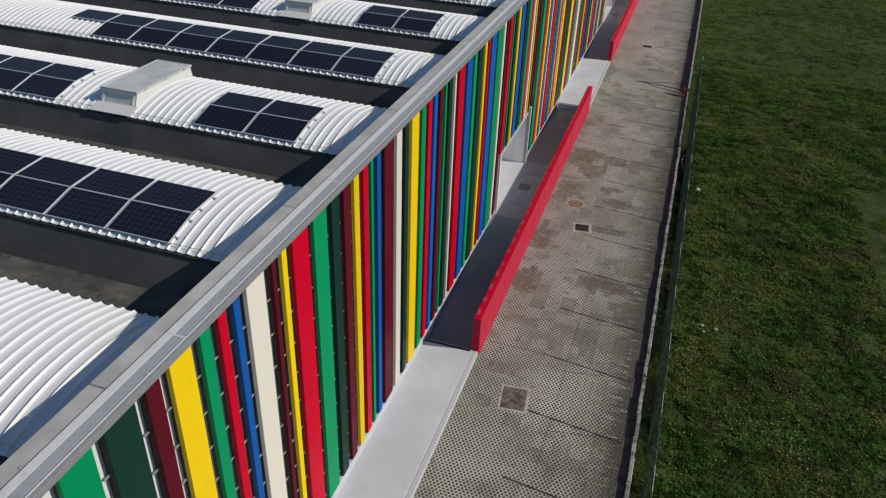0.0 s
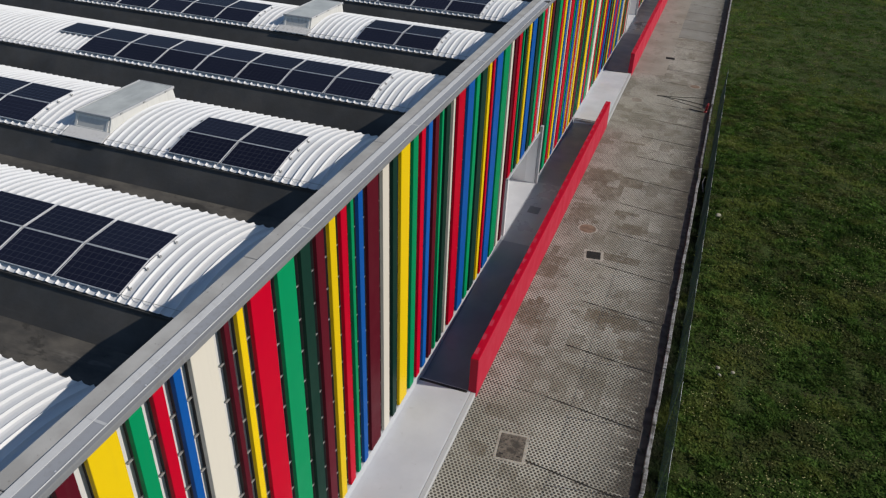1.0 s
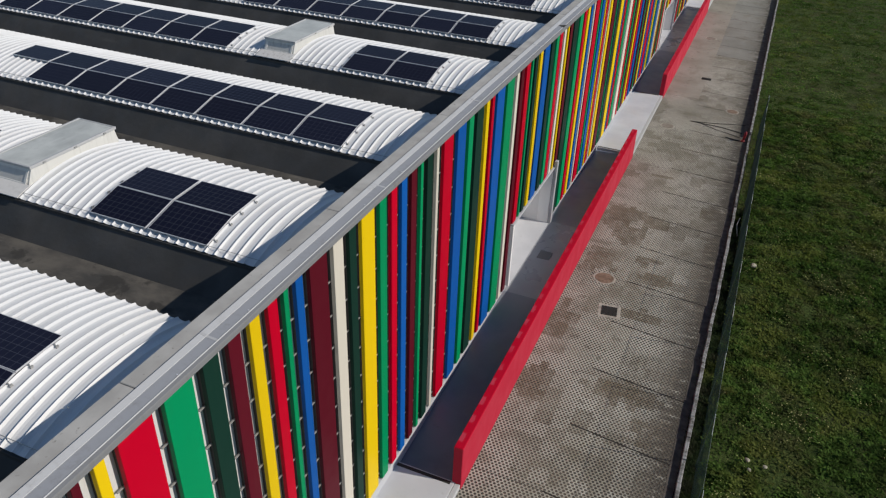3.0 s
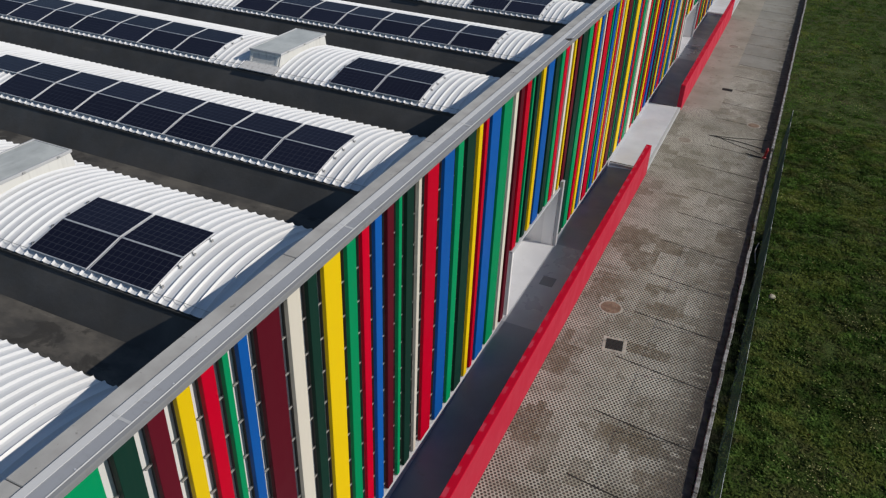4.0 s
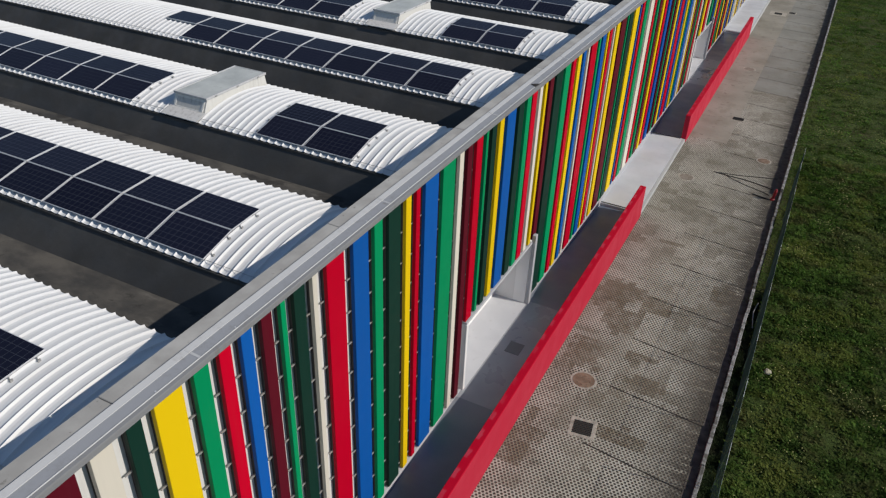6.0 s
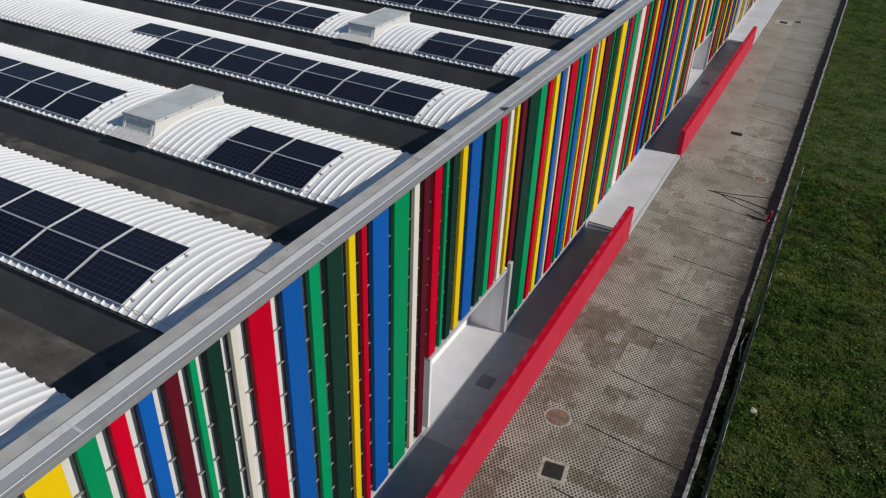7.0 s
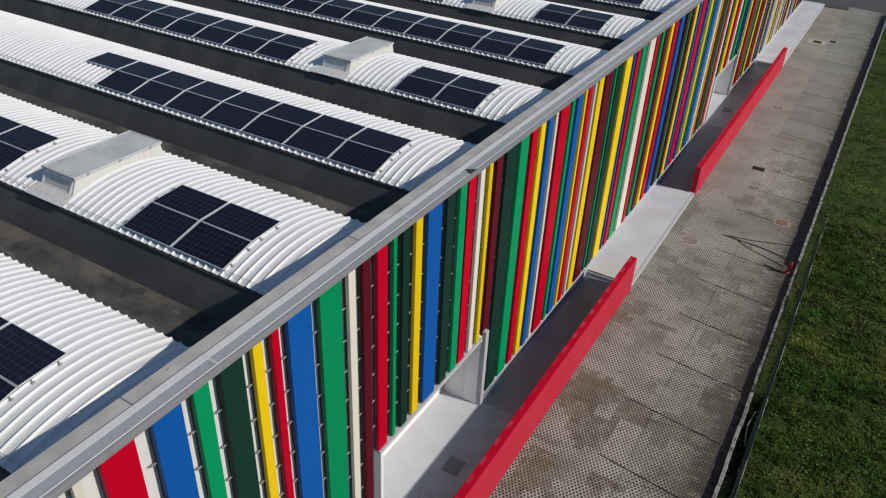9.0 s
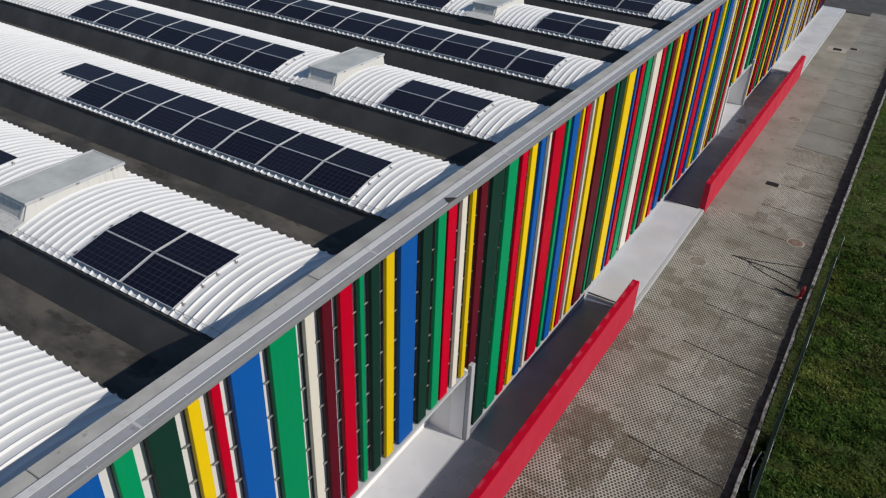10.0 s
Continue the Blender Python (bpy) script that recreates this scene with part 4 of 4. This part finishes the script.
def leaves(name, count, area, size, mound, material, label, seed, keep=None):
    """Broad meadow leaves, four-cornered and tilted every way, heaped into low mounds."""
    r = np.random.default_rng(seed)
    x0, x1, y0, y1 = area
    spots, base = [], []
    while len(spots) < count:
        x, y = r.uniform(x0, x1), r.uniform(y0, y1)
        heap = 0.5 + noise.noise(Vector((x * 1.3, y * 1.3, 11))) * 0.8 + noise.noise(Vector((x * 3.4, y * 3.4, 2))) * 0.6
        if r.uniform() < (keep(x, y) if keep else 1) * (0.35 + heap):
            spots.append((x, y))
            base.append(field(x, y) + mound * max(heap, 0.0) * r.uniform(0.35, 1.0))
    c = np.column_stack([np.array(spots), np.array(base)])
    a, tilt = r.uniform(0, 2 * math.pi, count), r.normal(0.12, 0.33, count)
    long = size * r.uniform(0.5, 1.5, count)
    wide = long * r.uniform(0.22, 0.5, count)
    along = np.stack([np.cos(a) * np.cos(tilt), np.sin(a) * np.cos(tilt), np.sin(tilt)], 1)
    roll = r.normal(0, 0.35, count)
    flat = np.stack([-np.sin(a), np.cos(a), np.zeros(count)], 1)
    over = np.cross(along, flat)
    side = flat * np.cos(roll)[:, None] + over * np.sin(roll)[:, None]
    v = np.empty((count, 4, 3))
    for q, (u, w) in enumerate(((0, 0), (0.55, 0.5), (1, 0), (0.55, -0.5))):
        v[:, q] = c + along * (long * u)[:, None] + side * (wide * w)[:, None]
    me = bpy.data.meshes.new(name)
    me.from_pydata(v.reshape(-1, 3).tolist(), [], np.arange(count * 4).reshape(-1, 4).tolist())
    me.materials.append(material)
    return tagged(new(name, me), label, "grass", "", "stuff")


leaves("meadow_leaves", 250000, (2.02, 10.5, 13, 42), 0.12, 0.11, m_grass_near, "broad green meadow leaves with brown bare patches", 24, patch)
leaves("meadow_leaves", 190000, (2.02, 16.5, 41, 58), 0.13, 0.11, m_grass_near, "broad green meadow leaves with brown bare patches", 21, patch)
leaves("meadow_leaves", 190000, (2.02, 30, 54, 114), 0.14, 0.08, m_grass, "broad green meadow leaves of the far field", 22, patch)
leaves("meadow_leaves", 5500, (1.63, 2.05, 43, 107), 0.11, 0.12, m_grass_near, "meadow leaves crowding against the kerb", 23)
tufts("grass", 60000, (2.02, 12, 12, 60), 0.11, m_grass_near, "rough green meadow grass with brown patches", 6, 1, patch)
tufts("grass", 15000, (2.1, 30, 45, 112), 0.16, m_grass, "rough green meadow grass with brown patches", 6, 2, patch)
tufts("weeds", 10000, (1.63, 1.98, 8, 44), 0.17, m_weed, "dark weeds growing along the fence", 8, 4)
tufts("dry_stalks", 3000, (2.6, 24, 12, 100), 0.13, m_dry, "pale dry stalks in the meadow", 2, 6,
      lambda x, y: max(noise.noise(Vector((x * 0.3 + 9, y * 0.3, 0))) * 2.0, 0.02))


def flowers(count, area, seed):
    """Small yellow heads on the grass tips, in loose swarms."""
    r = np.random.default_rng(seed)
    v, f = [], []
    while len(f) < count:
        x, y = r.uniform(area[0], area[1]), r.uniform(area[2], area[3])
        if r.uniform() > max((noise.noise(Vector((x * 0.55, y * 0.55, 2))) - 0.05) * 2.0, 0.05):
            continue
        z, q, a = field(x, y) + r.uniform(0.08, 0.18), r.uniform(0.010, 0.024), r.uniform(0, 6.3)
        k = len(v)
        for i in range(5):
            b = a + i * math.tau / 5
            v.append((x + q * math.cos(b), y + q * math.sin(b), z + r.uniform(-0.006, 0.006)))
        f.append((k, k + 1, k + 2, k + 3, k + 4))
    me = bpy.data.meshes.new("flowers")
    me.from_pydata(v, [], f)
    me.materials.append(m_flower)
    return tagged(new("flowers", me), "small yellow flower heads scattered in the meadow", "flowers", "", "stuff")


flowers(11000, (2.3, 22, 12, 80), 8)

# ---- pieces of the paving ----
def slab_mesh(l, w, material, skew, joint):
    """A slab l long; its cross joints run askew, later by skew at the near-facade side."""
    bm = bmesh.new()
    soft_box(bm, 0, w, joint, l - joint, -0.02, 0.0, 0.002)
    for v in bm.verts:
        v.co.y += skew * (1 - v.co.x / w)
    return mesh_of("paving_slab", bm, material)


yard = bpy.data.objects["pavement"]
STRIDE = 3.04
slabs = {}
# field side: short slabs with skewed joints, with one longer slab at the crossing of the cables
starts = [33.84 + STRIDE * i for i in range(-16, 7)] + [56.7 + 3.02 * i for i in range(18)]
for y0, y1 in zip(starts, starts[1:] + [107.3]):
    if y1 - y0 > 0.4:
        key = (round(y1 - y0, 2), y0 > 66)
        if key not in slabs:
            slabs[key] = slab_mesh(key[0], 3.54, m_concrete if key[1] else m_paving, 0.0 if y0 > 100 else 0.45, 0.029)
        piece("paving_slab", slabs[key], yard, (-2.10, y0, 0))
# facade side: long slabs with tight joints
long_slab = slab_mesh(12.08, 2.2525, m_paving, 0.0, 0.008)
long_plain = slab_mesh(12.08, 2.2525, m_trowelled, 0.0, 0.008)
for i in range(-2, 8):
    y0 = 10.06 + 12.08 * i
    if y0 + 12.08 < 107.6:
        piece("paving_slab", long_slab if y0 < 56 else long_plain, yard, (-4.355, y0, 0.001))

# ---- coping stones ----
bm = bmesh.new()
soft_box(bm, -6.95, -6.625, 0.008, 5.94, TOP - 0.118, TOP, 0.012)
stone = mesh_of("coping_stone", bm, m_coping)
for i in range(-3, 16):
    yy = 12.88 + 5.945 * i
    if yy + 5.9 < FAR_END:
        piece("coping_stone", stone, parapet, (0, yy, 0))

# ---- covers and gratings in the yard ----
def round_cover(x, y, r, iron=m_iron):
    t = thing("manhole_cover", "rusty round manhole cover in a pale concrete collar", "manhole cover", "manhole covers", place=(x, y, 0))
    bm = bmesh.new()
    disc(bm, 0, 0, -0.05, 0.006, r * 1.22, 20)
    part("collar", bm, m_collar, t, "pale concrete collar")
    bm = bmesh.new()
    disc(bm, 0, 0, -0.05, 0.014, r, 32)
    for i in range(8):
        a = i * math.tau / 8
        disc(bm, r * 0.62 * math.cos(a), r * 0.62 * math.sin(a), 0.012, 0.022, r * 0.10, 8)
    part("lid", bm, iron, t)
    return t


def drain(x, y, w, l, rim, turn=0.0, iron=m_grate):
    t = thing("drain_grate", "dark iron drain grate in a pale concrete frame", "drain grate", "drain grates")
    t.matrix_basis = pose(x, y, 0, 0, 0, turn)
    bm = bmesh.new()
    soft_box(bm, -w / 2 - rim, w / 2 + rim, -l / 2 - rim, l / 2 + rim, -0.05, 0.008, 0.006)
    part("surround", bm, m_collar, t, "pale concrete surround")
    bm = bmesh.new()
    box(bm, -w / 2, w / 2, -l / 2, l / 2, -0.03, 0.011)
    part("pit", bm, m_joint, t)
    bars = max(int(l / 0.07), 3)
    for i in range(bars):
        bm = bmesh.new()
        yy = -l / 2 + (i + 0.5) * l / bars
        soft_box(bm, -w / 2, w / 2, yy - 0.018, yy + 0.018, 0.011, 0.024, 0.004)
        part("bar", bm, iron, t)
    return t


for x, y, r in ((-3.0, 34.1, 0.39), (-3.27, 52.55, 0.36), (0.18, 57.0, 0.34), (-3.0, 73.8, 0.38)):
    round_cover(x, y, r, m_iron if y < 40 or y == 57.0 else m_iron_grey)
for x, y, w, l, rim, turn in ((-2.30, 31.85, 0.62, 0.62, 0.13, 8), (-2.13, 62.85, 0.68, 0.52, 0.06, 0),
                              (-3.05, 92.7, 0.66, 0.7, 0.42, 0), (-1.9, 93.7, 0.55, 0.6, 0.10, 0)):
    drain(x, y, w, l, rim, turn)

t = thing("access_cover", "rectangular access cover caked with brown mud", "access cover")
t.matrix_basis = pose(-2.58, 19.45, 0, 0, 0, 6)
bm = bmesh.new()
soft_box(bm, -0.50, 0.50, -0.62, 0.62, -0.05, 0.008, 0.006)
part("surround", bm, m_collar, t, "pale concrete surround")
bm = bmesh.new()
soft_box(bm, -0.41, 0.41, -0.53, 0.53, -0.05, 0.016, 0.008)
part("plate", bm, m_mud, t)
for dx in (-0.27, 0.27):
    bm = bmesh.new()
    soft_box(bm, dx - 0.06, dx + 0.06, -0.38, -0.33, 0.014, 0.024, 0.004)
    part("lifting_eye", bm, m_grate, t)

# ---- things by the kerb ----
def lathe(bm, outline, sides=20):
    """Spins pairs of radius and height round z."""
    rings = [[bm.verts.new((r * math.cos(k * math.tau / sides), r * math.sin(k * math.tau / sides), z)) for k in range(sides)] for r, z in outline]
    for lo, hi in zip(rings, rings[1:]):
        for k in range(sides):
            bm.faces.new((lo[k], lo[(k + 1) % sides], hi[(k + 1) % sides], hi[k]))
    bm.faces.new(rings[0][::-1])
    bm.faces.new(rings[-1])


post = thing("warning_post", "faded red plastic warning post leaning on the kerb", "warning post")
post.matrix_basis = pose(1.20, 52.22, 0.0, 0, 6, 0)
bm = bmesh.new()
lathe(bm, [(0.12, 0.0), (0.12, 0.05), (0.10, 0.08), (0.075, 0.10)])
part("post_foot", bm, m_red_plastic, post)
bm = bmesh.new()
lathe(bm, [(0.072, 0.10), (0.066, 0.30), (0.064, 0.44), (0.085, 0.46), (0.085, 0.52), (0.066, 0.54), (0.06, 0.60), (0.04, 0.64), (0.015, 0.655)])
part("post_body", bm, m_red_plastic, post, smooth=True)
bm = bmesh.new()
rod(bm, (-0.10, 0, 0.34), (0.10, 0, 0.34), 0.025, 10)
part("side_stub", bm, m_red_plastic, post)


def cable(points, r=0.018):
    cu = bpy.data.curves.new("cable", "CURVE")
    cu.dimensions, cu.bevel_depth, cu.bevel_resolution = "3D", r, 1
    sp = cu.splines.new("NURBS")
    sp.points.add(len(points) - 1)
    for q, c in zip(sp.points, points):
        q.co = (*c, 1)
    sp.use_endpoint_u, sp.order_u = True, 3
    cu.materials.append(m_cable)
    return tagged(new("cable", cu), "black cable lying across the paving", "cable", "cables")


cable([(1.15, 54.92, 0.02), (0.2, 54.62, 0.02), (-0.84, 54.21, 0.02), (-2.1, 54.0, 0.02)])
cable([(1.05, 53.45, 0.02), (0.4, 53.68, 0.02), (-0.5, 53.90, 0.02), (-1.3, 53.90, 0.02), (-2.05, 54.03, 0.02)], 0.024)
cable([(1.0, 52.65, 0.02), (0.4, 53.0, 0.02), (-0.53, 53.28, 0.02), (-1.35, 53.88, 0.02)], 0.014)
cable([(1.02, 52.16, 0.02), (0.6, 52.24, 0.02), (0.2, 52.36, 0.02)], 0.035)

cu = bpy.data.curves.new("bent_pipe", "CURVE")
cu.dimensions, cu.bevel_depth, cu.bevel_resolution = "3D", 0.022, 2
sp = cu.splines.new("POLY")
sp.points.add(3)
for q, c in zip(sp.points, ((1.87, 40.25, 0.04), (1.80, 40.75, 0.10), (1.75, 41.25, 0.14), (1.84, 42.15, 0.06))):
    q.co = (*c, 1)
cu.materials.append(m_rail)
tagged(new("bent_pipe", cu), "bent grey steel pipe lying between kerb and fence", "pipe")

# ---- litter in the meadow ----
for x, y, r in ((2.71, 37.46, 0.15), (3.34, 25.85, 0.085), (3.42, 25.45, 0.07), (3.86, 25.75, 0.085)):
    bm = bmesh.new()
    bmesh.ops.create_icosphere(bm, subdivisions=2, radius=r)
    for v in bm.verts:
        d = noise.noise(v.co * 9 + Vector((x, y, 0)))
        v.co = v.co * (1 + 0.35 * d)
        v.co.z *= 0.55
    st = new("stone", mesh_of("stone", bm, m_stone))
    st.location = (x, y, field(x, y) + 0.09)
    tagged(st, "pale rounded stone lying in the grass", "stone", "stones")
